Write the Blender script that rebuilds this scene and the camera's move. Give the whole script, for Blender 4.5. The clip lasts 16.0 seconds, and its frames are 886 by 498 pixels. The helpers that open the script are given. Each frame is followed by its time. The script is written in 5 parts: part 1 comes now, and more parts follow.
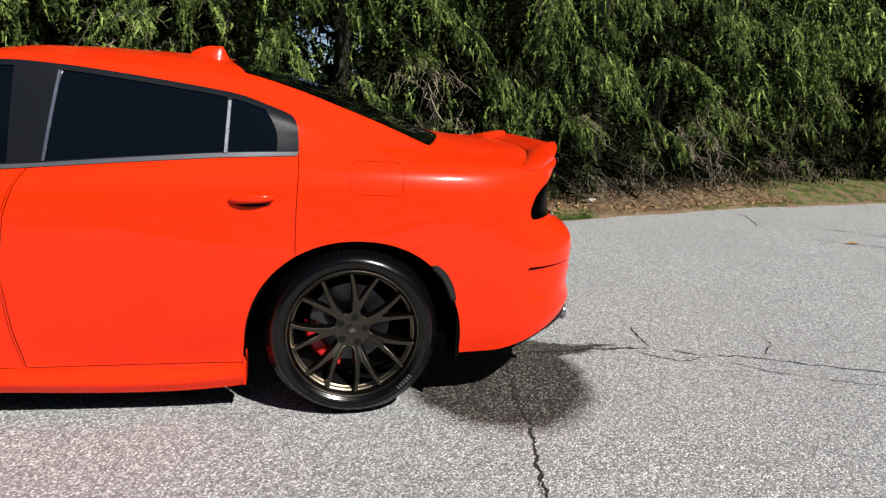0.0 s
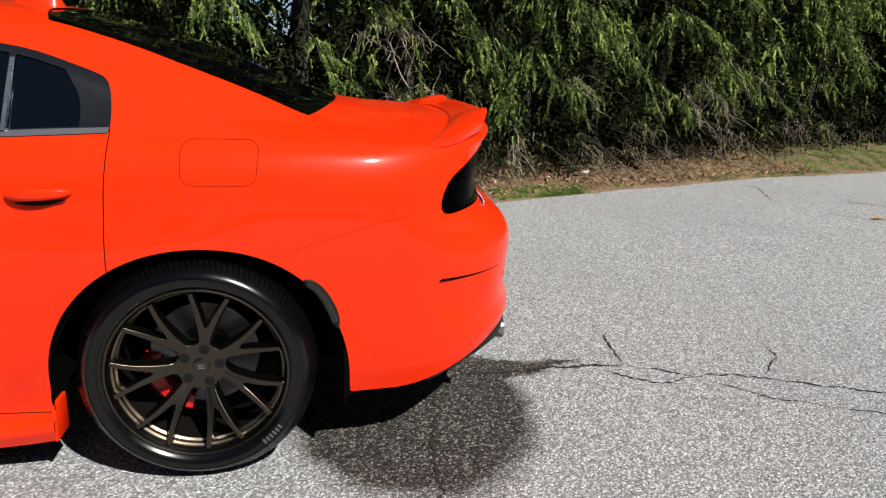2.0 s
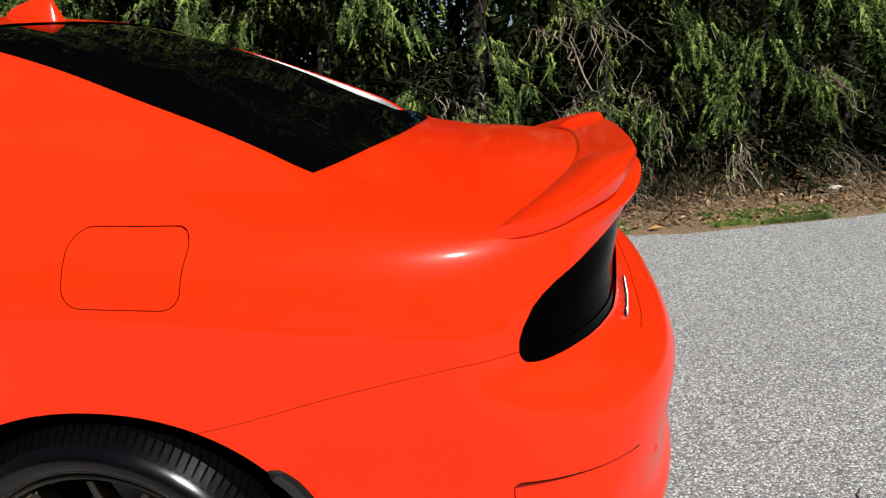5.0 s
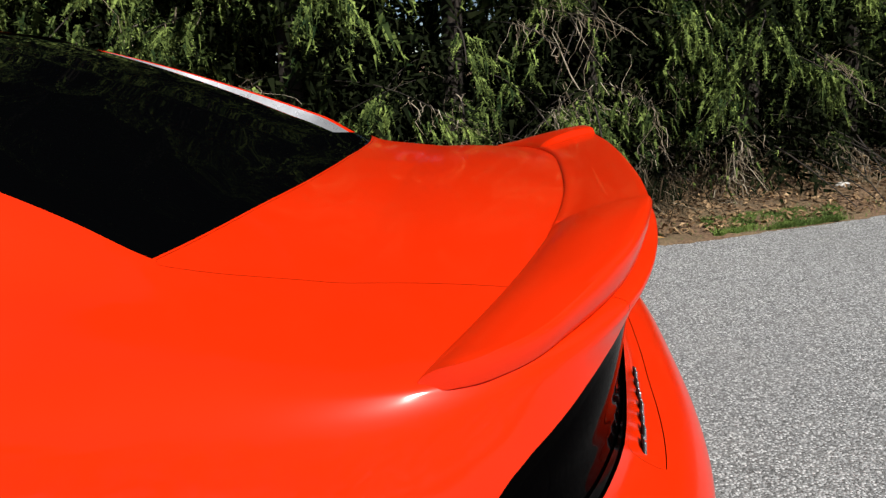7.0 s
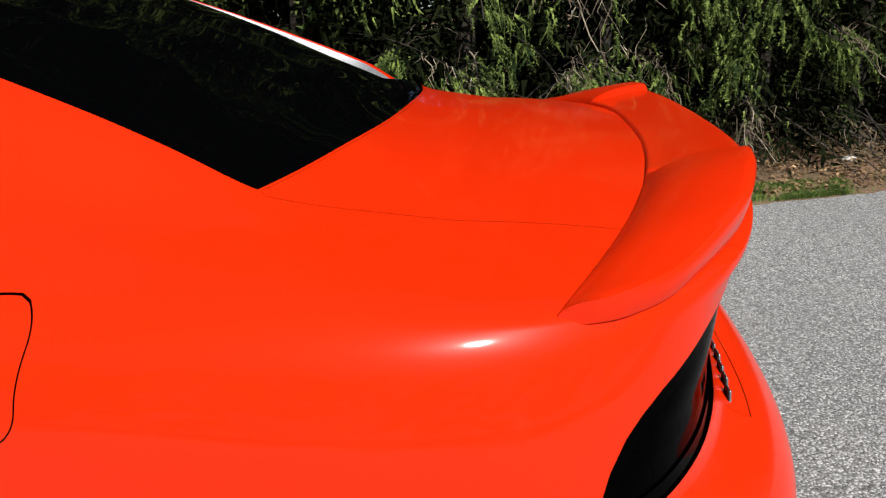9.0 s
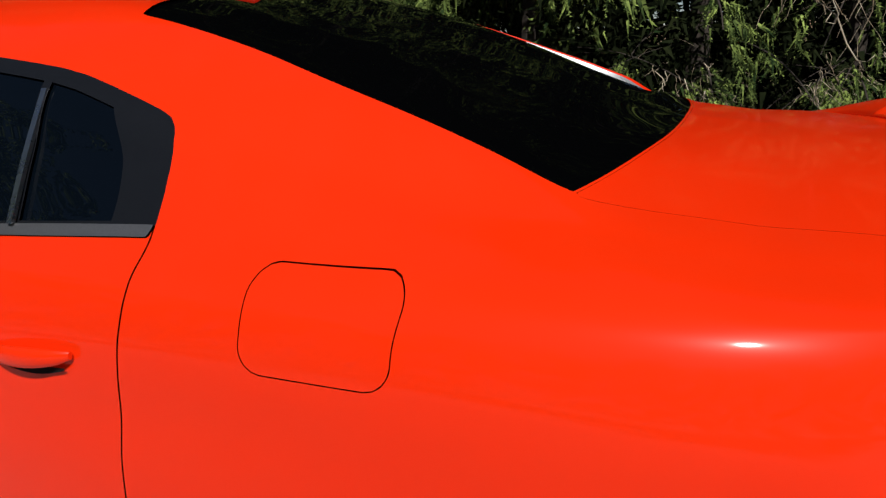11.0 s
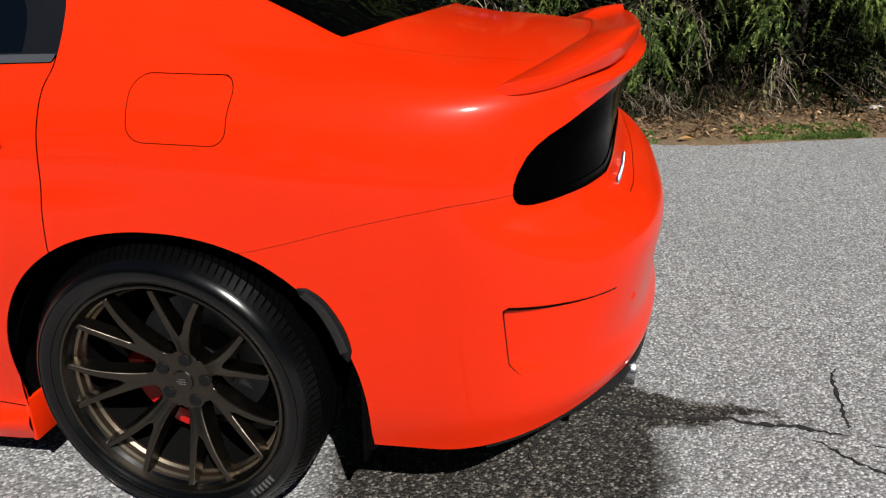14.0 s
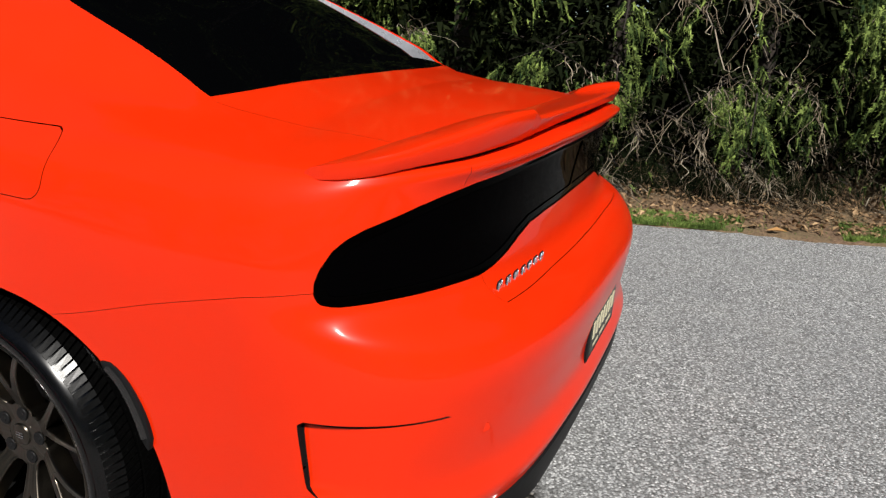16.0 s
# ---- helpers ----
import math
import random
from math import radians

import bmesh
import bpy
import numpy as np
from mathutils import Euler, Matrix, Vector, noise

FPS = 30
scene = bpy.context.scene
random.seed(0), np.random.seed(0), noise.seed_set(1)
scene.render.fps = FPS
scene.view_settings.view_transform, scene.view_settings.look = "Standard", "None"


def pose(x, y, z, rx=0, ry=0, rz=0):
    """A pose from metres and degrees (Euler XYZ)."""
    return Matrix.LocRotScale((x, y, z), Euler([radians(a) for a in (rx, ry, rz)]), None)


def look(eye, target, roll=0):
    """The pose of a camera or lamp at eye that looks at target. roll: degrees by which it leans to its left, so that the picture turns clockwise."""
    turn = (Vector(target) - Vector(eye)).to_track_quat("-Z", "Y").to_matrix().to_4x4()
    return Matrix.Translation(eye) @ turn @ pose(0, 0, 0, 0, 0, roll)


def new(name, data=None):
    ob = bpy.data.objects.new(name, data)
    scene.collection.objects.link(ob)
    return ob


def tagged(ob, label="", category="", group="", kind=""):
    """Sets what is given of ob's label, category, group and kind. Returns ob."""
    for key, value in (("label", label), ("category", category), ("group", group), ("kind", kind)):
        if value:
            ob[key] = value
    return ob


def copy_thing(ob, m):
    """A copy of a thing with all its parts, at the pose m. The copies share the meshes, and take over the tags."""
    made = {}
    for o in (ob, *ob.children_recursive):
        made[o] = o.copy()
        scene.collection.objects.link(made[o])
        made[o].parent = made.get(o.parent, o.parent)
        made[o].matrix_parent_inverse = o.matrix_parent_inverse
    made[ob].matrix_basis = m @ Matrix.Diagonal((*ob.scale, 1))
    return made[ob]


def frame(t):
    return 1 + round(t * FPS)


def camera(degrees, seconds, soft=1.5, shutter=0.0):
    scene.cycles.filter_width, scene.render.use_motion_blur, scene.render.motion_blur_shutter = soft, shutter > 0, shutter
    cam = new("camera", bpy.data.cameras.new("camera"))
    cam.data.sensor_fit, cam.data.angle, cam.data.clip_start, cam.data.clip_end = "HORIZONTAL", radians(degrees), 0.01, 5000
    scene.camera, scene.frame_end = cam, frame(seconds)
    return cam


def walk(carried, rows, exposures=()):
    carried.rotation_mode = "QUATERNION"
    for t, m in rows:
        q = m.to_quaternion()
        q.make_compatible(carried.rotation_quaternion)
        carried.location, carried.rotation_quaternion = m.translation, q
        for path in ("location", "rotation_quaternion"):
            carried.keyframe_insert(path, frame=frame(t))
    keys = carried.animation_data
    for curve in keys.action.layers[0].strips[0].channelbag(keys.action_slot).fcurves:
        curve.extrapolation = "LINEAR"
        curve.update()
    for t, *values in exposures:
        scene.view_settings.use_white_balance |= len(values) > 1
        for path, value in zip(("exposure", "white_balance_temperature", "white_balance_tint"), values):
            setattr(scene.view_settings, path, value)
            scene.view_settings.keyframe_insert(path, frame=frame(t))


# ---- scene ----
cam = camera(64.2, 16.0, soft=1.3)
PATH = [
    (0, (-0.207, -3.821, 1.367), (0.181, -1.906, 0.94), 3.0),
    (0.5, (-0.185, -3.573, 1.393), (0.273, -1.675, 0.959), 2.1),
    (1, (-0.039, -3.428, 1.347), (0.351, -1.518, 0.899), -0.6),
    (1.5, (0.243, -3.286, 1.342), (0.561, -1.363, 0.894), 1.3),
    (2, (0.384, -3.102, 1.329), (0.727, -1.199, 0.816), 2.0),
    (2.5, (0.459, -2.838, 1.342), (0.789, -0.941, 0.803), 0.6),
    (3, (0.601, -2.696, 1.32), (0.761, -0.78, 0.771), -0.7),
    (3.5, (0.832, -2.582, 1.339), (0.795, -0.655, 0.805), 2.3),
    (4, (0.86, -2.424, 1.334), (0.68, -0.51, 0.78), 1.5),
    (4.5, (0.808, -2.171, 1.357), (0.601, -0.25, 0.84), 0.9),
    (4.7, (0.797, -2.099, 1.359), (0.564, -0.182, 0.837), -0.3),
    (6.8, (0.906, -1.521, 1.366), (0.577, 0.379, 0.836), -2.7),
    (7, (0.835, -1.463, 1.376), (0.593, 0.449, 0.841), -2.9),
    (7.5, (0.751, -1.409, 1.378), (0.62, 0.509, 0.825), 0.8),
    (8, (0.766, -1.399, 1.367), (0.746, 0.496, 0.728), 0.7),
    (8.5, (0.767, -1.421, 1.379), (0.747, 0.482, 0.763), -0.1),
    (9, (0.682, -1.486, 1.351), (0.475, 0.398, 0.715), -0.6),
    (9.2, (0.632, -1.522, 1.341), (0.261, 0.335, 0.697), -1.3),
    (9.5, (0.515, -1.574, 1.337), (-0.082, 0.21, 0.66), -2.6),
    (9.7, (0.492, -1.587, 1.366), (-0.244, 0.143, 0.684), -4.3),
    (11.8, (0.781, -1.638, 1.345), (0.084, 0.172, 0.854), -0.2),
    (12, (0.879, -1.679, 1.338), (0.272, 0.166, 0.86), 1.2),
    (12.5, (1.012, -1.788, 1.307), (0.624, 0.103, 0.782), 3.1),
    (13, (0.909, -2.026, 1.284), (0.596, -0.125, 0.749), 4.2),
    (13.5, (0.845, -2.17, 1.266), (0.506, -0.316, 0.598), 1.8),
    (14, (0.893, -2.221, 1.293), (0.541, -0.401, 0.545), 0.5),
    (14.5, (1.092, -2.262, 1.32), (0.572, -0.481, 0.573), 0.2),
    (15, (1.309, -2.251, 1.336), (0.666, -0.494, 0.629), 4.1),
    (15.2, (1.356, -2.19, 1.348), (0.687, -0.455, 0.611), 3.3),
    (15.5, (1.383, -2.071, 1.318), (0.706, -0.328, 0.609), 2.3),
    (16, (1.398, -1.828, 1.339), (0.673, -0.076, 0.704), 4.0),
]
EXPOSURES = [(0, .52), (3.5, .50), (4.7, .42), (6.8, .20), (9.7, .15), (11.8, -.12), (12.2, -.10), (13.0, .10), (14, .15), (16, .15)]
walk(cam, [(t, look(eye, target, roll)) for t, eye, target, roll in PATH], EXPOSURES)

# ---------------------------------------------------------------- world and sun
SUN = Vector((.495, -.80, 1.0)).normalized()
world = bpy.data.worlds.new("sky")
scene.world = world
world.use_nodes = True
_n = world.node_tree.nodes
_bg = _n["Background"]
_sky = _n.new("ShaderNodeTexSky")
_sky.sky_type, _sky.sun_disc = "NISHITA", False
_sky.sun_elevation = math.asin(SUN.z)
_sky.sun_rotation = math.atan2(SUN.x, SUN.y)
_sky.air_density, _sky.dust_density, _sky.altitude = 0.6, 0.2, 400
world.node_tree.links.new(_sky.outputs[0], _bg.inputs[0])
_bg.inputs[1].default_value = 0.05
sun = new("sun", bpy.data.lights.new("sun", "SUN"))
sun.data.energy, sun.data.angle, sun.data.color = 5.0, radians(.53), (1, .965, .91)
sun.matrix_basis = look(SUN * 30, (0, 0, 0))


# ---------------------------------------------------------------- materials
class Mat:
    """A node material with short ways to add and link nodes."""

    def __init__(self, name, rough=.5, metal=0.0, colour=(.5, .5, .5)):
        self.m = bpy.data.materials.new(name)
        self.m.use_nodes = True
        self.t = self.m.node_tree
        self.b = self.t.nodes["Principled BSDF"]
        self.set("Roughness", rough), self.set("Metallic", metal), self.set("Base Color", (*colour, 1))

    def set(self, socket, value):
        if isinstance(value, bpy.types.NodeSocket):
            self.t.links.new(value, self.b.inputs[socket])
        else:
            self.b.inputs[socket].default_value = value
        return self

    def node(self, kind, inputs=None, blend_type="", operation="", feature=""):
        n = self.t.nodes.new("ShaderNode" + kind)
        if blend_type:
            n.blend_type = blend_type
        if operation:
            n.operation = operation
        if feature:
            n.feature = feature
        for k, v in (inputs or {}).items():
            if isinstance(v, bpy.types.NodeSocket):
                self.t.links.new(v, n.inputs[k])
            else:
                n.inputs[k].default_value = v
        return n

    def coords(self):
        return self.node("TexCoord").outputs["Object"]

    def noise(self, scale, detail=4, rough=.55, vec=None):
        return self.node("TexNoise", {"Vector": vec or self.coords(), "Scale": scale, "Detail": detail, "Roughness": rough}).outputs["Fac"]

    def ramp(self, fac, *stops):
        n = self.node("ValToRGB", {"Fac": fac})
        el = n.color_ramp.elements
        while len(el) < len(stops):
            el.new(.5)
        for e, (p, c) in zip(el, stops):
            e.position = p
            e.color = (*c, 1) if isinstance(c, tuple) else (c, c, c, 1)
        return n.outputs[0]

    def mix(self, fac, a, b, kind="MIX"):
        n = self.node("MixRGB", blend_type=kind)
        for s, v in zip(n.inputs, (fac, a, b)):
            if isinstance(v, bpy.types.NodeSocket):
                self.t.links.new(v, s)
            elif isinstance(v, tuple):
                s.default_value = (*v, 1)
            else:
                s.default_value = v
        return n.outputs[0]

    def math(self, op, a, b=0.0):
        n = self.node("Math", operation=op)
        for s, v in zip(n.inputs, (a, b)):
            if isinstance(v, bpy.types.NodeSocket):
                self.t.links.new(v, s)
            else:
                s.default_value = v
        return n.outputs[0]

    def bump(self, height, strength=.2, dist=.01):
        self.set("Normal", self.node("Bump", {"Height": height, "Strength": strength, "Distance": dist}).outputs[0])
        return self


def plain(name, colour, rough=.5, metal=0.0, grain=60, amount=.15, bump=.05, gloss=.5):
    m = Mat(name, rough, metal, colour)
    m.set("Specular IOR Level", gloss)
    n = m.noise(grain)
    lo, hi = tuple(c * (1 - amount) for c in colour), tuple(min(1, c * (1 + amount)) for c in colour)
    m.set("Base Color", m.ramp(n, (.3, lo), (.7, hi)))
    m.set("Roughness", m.math("MULTIPLY_ADD", m.noise(grain / 6), .12))
    m.t.nodes[-1].inputs[2].default_value = rough - .06
    if bump:
        m.bump(n, bump, .002)
    return m


def paint():
    m = Mat("orange_paint", .30, 0.0)
    dust = m.ramp(m.noise(9, 5), (.35, 0.0), (.75, 1.0))
    m.set("Base Color", m.mix(m.math("MULTIPLY", dust, .03), (.76, .024, .0018), (.60, .07, .03)))
    m.set("Coat Weight", .48)
    m.set("Coat Roughness", m.ramp(m.noise(30, 3), (.3, .056), (.8, .068)))
    m.set("Specular IOR Level", .05)
    return m.m


def asphalt():
    m = Mat("asphalt", .85)
    c = m.coords()
    stones = m.node("TexVoronoi", {"Vector": c, "Scale": 125.0}, feature="F1")
    grit = m.noise(420, 2, .6, c)
    patch = m.noise(.55, 5, .6, c)
    wide = m.noise(3.2, 4, .6, c)
    tone = m.ramp(stones.outputs["Color"], (0.10, (.03, .03, .031)), (.38, (.195, .20, .205)), (.66, (.45, .46, .47)), (.92, (.90, .90, .90)))
    tone = m.mix(m.ramp(stones.outputs["Distance"], (.38, 0.0), (.80, .75)), tone, (.07, .07, .07))
    tone = m.mix(m.ramp(grit, (.44, 0.0), (.62, .34)), tone, (.50, .49, .47))
    tone = m.mix(m.ramp(patch, (.35, 0.0), (.7, .32)), tone, (.20, .20, .205))
    tone = m.mix(m.ramp(wide, (.45, 0.0), (.8, .22)), tone, (.34, .33, .31))
    # the wet stain beside the exhaust
    xyz = m.node("SeparateXYZ", {"Vector": c})
    dx = m.math("DIVIDE", m.math("SUBTRACT", xyz.outputs[0], .74), .52)
    dy = m.math("DIVIDE", m.math("SUBTRACT", xyz.outputs[1], -.56), .70)
    d = m.math("SQRT", m.math("ADD", m.math("MULTIPLY", dx, dx), m.math("MULTIPLY", dy, dy)))
    d = m.math("ADD", d, m.math("MULTIPLY", m.math("SUBTRACT", m.noise(5.5, 6, .6, c), .5), .32))
    run = m.math("ABSOLUTE", m.math("ADD", m.math("ADD", xyz.outputs[1], .24), m.math("MULTIPLY", m.math("SUBTRACT", m.noise(5, 5, .6, c), .5), .35)))
    rung = m.math("ADD", m.math("DIVIDE", run, .16), m.math("MAXIMUM", 0.0, m.math("MULTIPLY", m.math("SUBTRACT", xyz.outputs[0], 1.05), 1.6)))
    rung = m.math("ADD", rung, m.math("MAXIMUM", 0.0, m.math("MULTIPLY", m.math("SUBTRACT", .8, xyz.outputs[0]), 4.0)))
    wet = m.ramp(m.math("MINIMUM", d, rung), (.80, 1.0), (1.0, 0.0))
    tone = m.mix(wet, tone, m.mix(1.0, tone, m.ramp(stones.outputs["Color"], (.2, (.090, .081, .070)), (.6, (.150, .134, .118)), (.9, (.40, .36, .31))), "MULTIPLY"))
    m.set("Base Color", tone)
    m.set("Roughness", m.ramp(wet, (0.0, .88), (1.0, .55)))
    h = m.math("ADD", m.math("MULTIPLY", stones.outputs["Distance"], -1.0), m.math("MULTIPLY", grit, .3))
    m.bump(h, .75, .006)
    return m.m


def soil():
    m = Mat("leaf_litter", .95)
    n, f = m.noise(3, 6), m.noise(45, 4, .7)
    t = m.mix(m.ramp(f, (.3, 0.0), (.7, 1.0)), (.055, .030, .017), (.33, .205, .120))
    m.set("Base Color", m.mix(m.ramp(n, (.4, 0.0), (.65, .6)), t, (.19, .15, .075)))
    m.bump(f, .8, .03)
    return m.m


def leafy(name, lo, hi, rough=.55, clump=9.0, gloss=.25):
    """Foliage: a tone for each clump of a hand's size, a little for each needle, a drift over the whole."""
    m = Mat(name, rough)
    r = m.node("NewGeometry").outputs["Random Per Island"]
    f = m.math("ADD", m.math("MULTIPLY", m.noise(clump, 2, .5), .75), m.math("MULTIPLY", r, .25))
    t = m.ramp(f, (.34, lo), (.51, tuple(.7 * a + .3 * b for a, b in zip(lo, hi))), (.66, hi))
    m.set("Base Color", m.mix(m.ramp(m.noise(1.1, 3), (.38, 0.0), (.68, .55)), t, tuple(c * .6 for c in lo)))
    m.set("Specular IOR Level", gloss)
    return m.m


PAINT = paint()
ASPHALT = asphalt()
SOIL = soil()
CRACKSHADE = plain("crack_and_shadow_fill", (.014, .013, .012), .9, grain=90, amount=.5).m
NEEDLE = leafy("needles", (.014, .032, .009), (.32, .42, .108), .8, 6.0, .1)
# Needle green taken down to near black, for the shade deep in the trees.
SHADEGREEN = leafy("shade_dark_needles", (.006, .009, .004), (.018, .023, .009), .9, 5.0, .02)
DRYNEEDLE = leafy("dry_twigs", (.20, .155, .105), (.55, .48, .37), .85, 4.0, .1)
BRUSH = leafy("brown_brushwood", (.020, .014, .009), (.24, .18, .115), .9, 5.0, .05)
GRASS = leafy("grass", (.09, .15, .03), (.26, .36, .08), .7)
LEAF = leafy("fallen_leaf", (.17, .10, .05), (.56, .38, .21), .8)
BARK = plain("bark", (.030, .023, .018), .9, grain=25, amount=.5, bump=.6).m
TRIM = plain("satin_dark_trim", (.007, .008, .0105), .30, grain=300, amount=.1, bump=.02, gloss=.22).m
SATIN = plain("satin_grey_strip", (.17, .175, .19), .34, .7, grain=300, amount=.08, bump=.02).m
SILVER = plain("brushed_bright_trim", (.55, .56, .58), .28, 1.0, grain=200, amount=.06, bump=.02).m
BLACK = plain("black_plastic", (.008, .008, .0085), .5, grain=200, amount=.2, bump=.08, gloss=.12).m
LINER = plain("wheel_arch_liner", (.0022, .0022, .0022), .9, grain=120, amount=.3, bump=.1, gloss=.02).m
RUBBER = plain("tyre_rubber", (.0012, .0012, .0012), .21, grain=160, amount=.25, bump=.0, gloss=.42).m
TREAD = plain("dull_tread_rubber", (.0018, .0018, .0018), .26, grain=120, amount=.3, bump=.05, gloss=.15).m
BRONZE = plain("bronze_alloy", (.085, .074, .060), .30, 1.0, grain=250, amount=.08, bump=.03).m
INBARREL = plain("black_inner_barrel", (.004, .004, .004), .6, grain=100, amount=.2, bump=0, gloss=.1).m
BARREL = plain("dark_bronze_barrel", (.22, .185, .135), .40, 1.0, grain=200, amount=.12, bump=.03).m
STEEL = plain("brake_disc_steel", (.11, .11, .115), .42, .9, grain=180, amount=.12, bump=.05).m
RED = plain("red_caliper_paint", (.50, .010, .012), .3, grain=150, amount=.08, bump=.02).m
EXHAUST = plain("exhaust_steel", (.42, .42, .44), .24, 1.0, grain=60, amount=.08, bump=0).m
TANLEAF = leafy("tan_leaf", (.42, .22, .08), (.66, .40, .17), .8)
STONE = plain("pale_stone", (.62, .60, .56), .8, grain=30, amount=.2, bump=.3).m
CHROME = plain("chrome", (.95, .95, .96), .16, .92, grain=40, amount=.03, bump=0).m
LETTERING = plain("raised_grey_lettering", (.07, .07, .07), .6, grain=200, amount=.1, bump=0, gloss=.15).m
INNER = plain("dark_body_cavity", (.003, .003, .003), .95, grain=50, amount=.3, bump=0, gloss=.2).m


def glass(name, tint, gloss=.38, rough=.004):
    m = Mat(name, .015, 0.0, tint)
    m.set("Roughness", m.ramp(m.noise(40, 3), (.3, rough), (.8, rough + .016)))
    m.set("Specular IOR Level", gloss)
    return m.m


MOULDING = plain("pale_grey_moulding", (.44, .45, .47), .28, .65, grain=80, amount=.08, bump=.02).m
GLASS = glass("tinted_glass", (.0008, .0009, .0011), .008)
# The faint blue is the sky's reflection, put into the dark glass's colour.
SIDEGLASS = glass("side_glass_with_sky_blue", (.0015, .0029, .0054), .22)
SMOKE = glass("smoke_grey_lens", (.0006, .0005, .0006), .005, .03)
LENS = glass("smoked_lens", (.0005, .0004, .0004), .012, .06)

# ---------------------------------------------------------------- helpers
def clear_normals(v):
    n = np.linalg.norm(v, axis=-1, keepdims=True)
    return v / np.maximum(n, 1e-9)


def mesh_data(name, verts, faces, mat, normals=None, smooth=True):
    me = bpy.data.meshes.new(name)
    me.from_pydata([tuple(map(float, v)) for v in verts], [], [tuple(map(int, f)) for f in faces])
    if mat is not None:
        me.materials.append(mat)
    me.polygons.foreach_set("use_smooth", [smooth] * len(me.polygons))
    me.update()
    if normals is not None:
        me.normals_split_custom_set_from_vertices([tuple(map(float, n)) for n in normals])
    return me


def add(name, me, parent=None, label="", category="", kind="", at=None):
    ob = new(name, me)
    if parent is not None:
        ob.parent = parent
    if at is not None:
        ob.matrix_basis = at
    return tagged(ob, label, category, "", kind)


def part(name, bm, mat, parent=None, label="", smooth=30, at=None):
    """Link a bmesh as one mesh object; smooth: the angle up to which edges are shaded smooth."""
    bmesh.ops.recalc_face_normals(bm, faces=bm.faces[:])
    for f in bm.faces:
        f.smooth = smooth > 0
    for e in bm.edges:
        e.smooth = len(e.link_faces) == 2 and e.calc_face_angle(0) < radians(smooth)
    me = bpy.data.meshes.new(name)
    bm.to_mesh(me)
    bm.free()
    me.materials.append(mat)
    return add(name, me, parent, label, at=at)


def curve(*knots):
    """A smooth curve through (x, value, value...) knots: a function of x that gives the values."""
    k = np.array(knots, float)
    x, y = k[:, 0], k[:, 1:]
    d = np.diff(y, axis=0) / np.diff(x)[:, None]
    m = np.vstack([d[:1], (d[1:] + d[:-1]) / 2, d[-1:]])

    def at(q):
        q = np.clip(np.atleast_1d(np.asarray(q, float)), x[0], x[-1])
        i = np.clip(np.searchsorted(x, q) - 1, 0, len(x) - 2)
        h = (x[i + 1] - x[i])[:, None]
        t = ((q - x[i])[:, None]) / h
        return ((2 * t**3 - 3 * t**2 + 1) * y[i] + (t**3 - 2 * t**2 + t) * h * m[i]
                + (3 * t**2 - 2 * t**3) * y[i + 1] + (t**3 - t**2) * h * m[i + 1])
    return at


def loft(rings, closed_ring=False, caps=False):
    """A bmesh through rings of equal length."""
    bm = bmesh.new()
    rows = [[bm.verts.new(p) for p in ring] for ring in rings]
    n = len(rows[0])
    for a, b in zip(rows, rows[1:]):
        for i in range(n if closed_ring else n - 1):
            j = (i + 1) % n
            bm.faces.new((a[i], a[j], b[j], b[i]))
    if caps:
        bm.faces.new(rows[0])
        bm.faces.new(rows[-1][::-1])
    return bm


def block(x0, x1, y0, y1, z0, z1, bevel=0.0, seg=2):
    bm = bmesh.new()
    bmesh.ops.create_cube(bm, size=1)
    for v in bm.verts:
        v.co = ((x0 + x1) / 2 + v.co.x * (x1 - x0), (y0 + y1) / 2 + v.co.y * (y1 - y0), (z0 + z1) / 2 + v.co.z * (z1 - z0))
    if bevel:
        bmesh.ops.bevel(bm, geom=bm.edges[:], offset=bevel, segments=seg, profile=0.5, affect="EDGES")
    return bm


def turned(profile, seg=64, closed=False):
    """A solid of revolution about the y axis from (radius, y) points."""
    rings = []
    for r, y in profile:
        rings.append([(r * math.cos(a), y, r * math.sin(a)) for a in np.linspace(0, 2 * math.pi, seg, endpoint=False)])
    if closed:
        rings.append(rings[0])
    bm = loft(rings, closed_ring=True)
    bmesh.ops.remove_doubles(bm, verts=bm.verts[:], dist=1e-5)
    return bm


def sd_polygon(px, pz, poly):
    """Signed distance to a polygon, negative inside."""
    poly = np.array(poly, float)
    d = np.full(px.shape, 1e9)
    inside = np.zeros(px.shape, bool)
    for (ax, az), (bx, bz) in zip(poly, np.roll(poly, -1, axis=0)):
        ex, ez = bx - ax, bz - az
        wx, wz = px - ax, pz - az
        t = np.clip((wx * ex + wz * ez) / (ex * ex + ez * ez), 0, 1)
        d = np.minimum(d, np.hypot(wx - t * ex, wz - t * ez))
        cross = ((az > pz) != (bz > pz)) & (px < ex * (pz - az) / (ez if abs(ez) > 1e-9 else 1e-9) + ax)
        inside ^= cross
    return np.where(inside, -d, d)


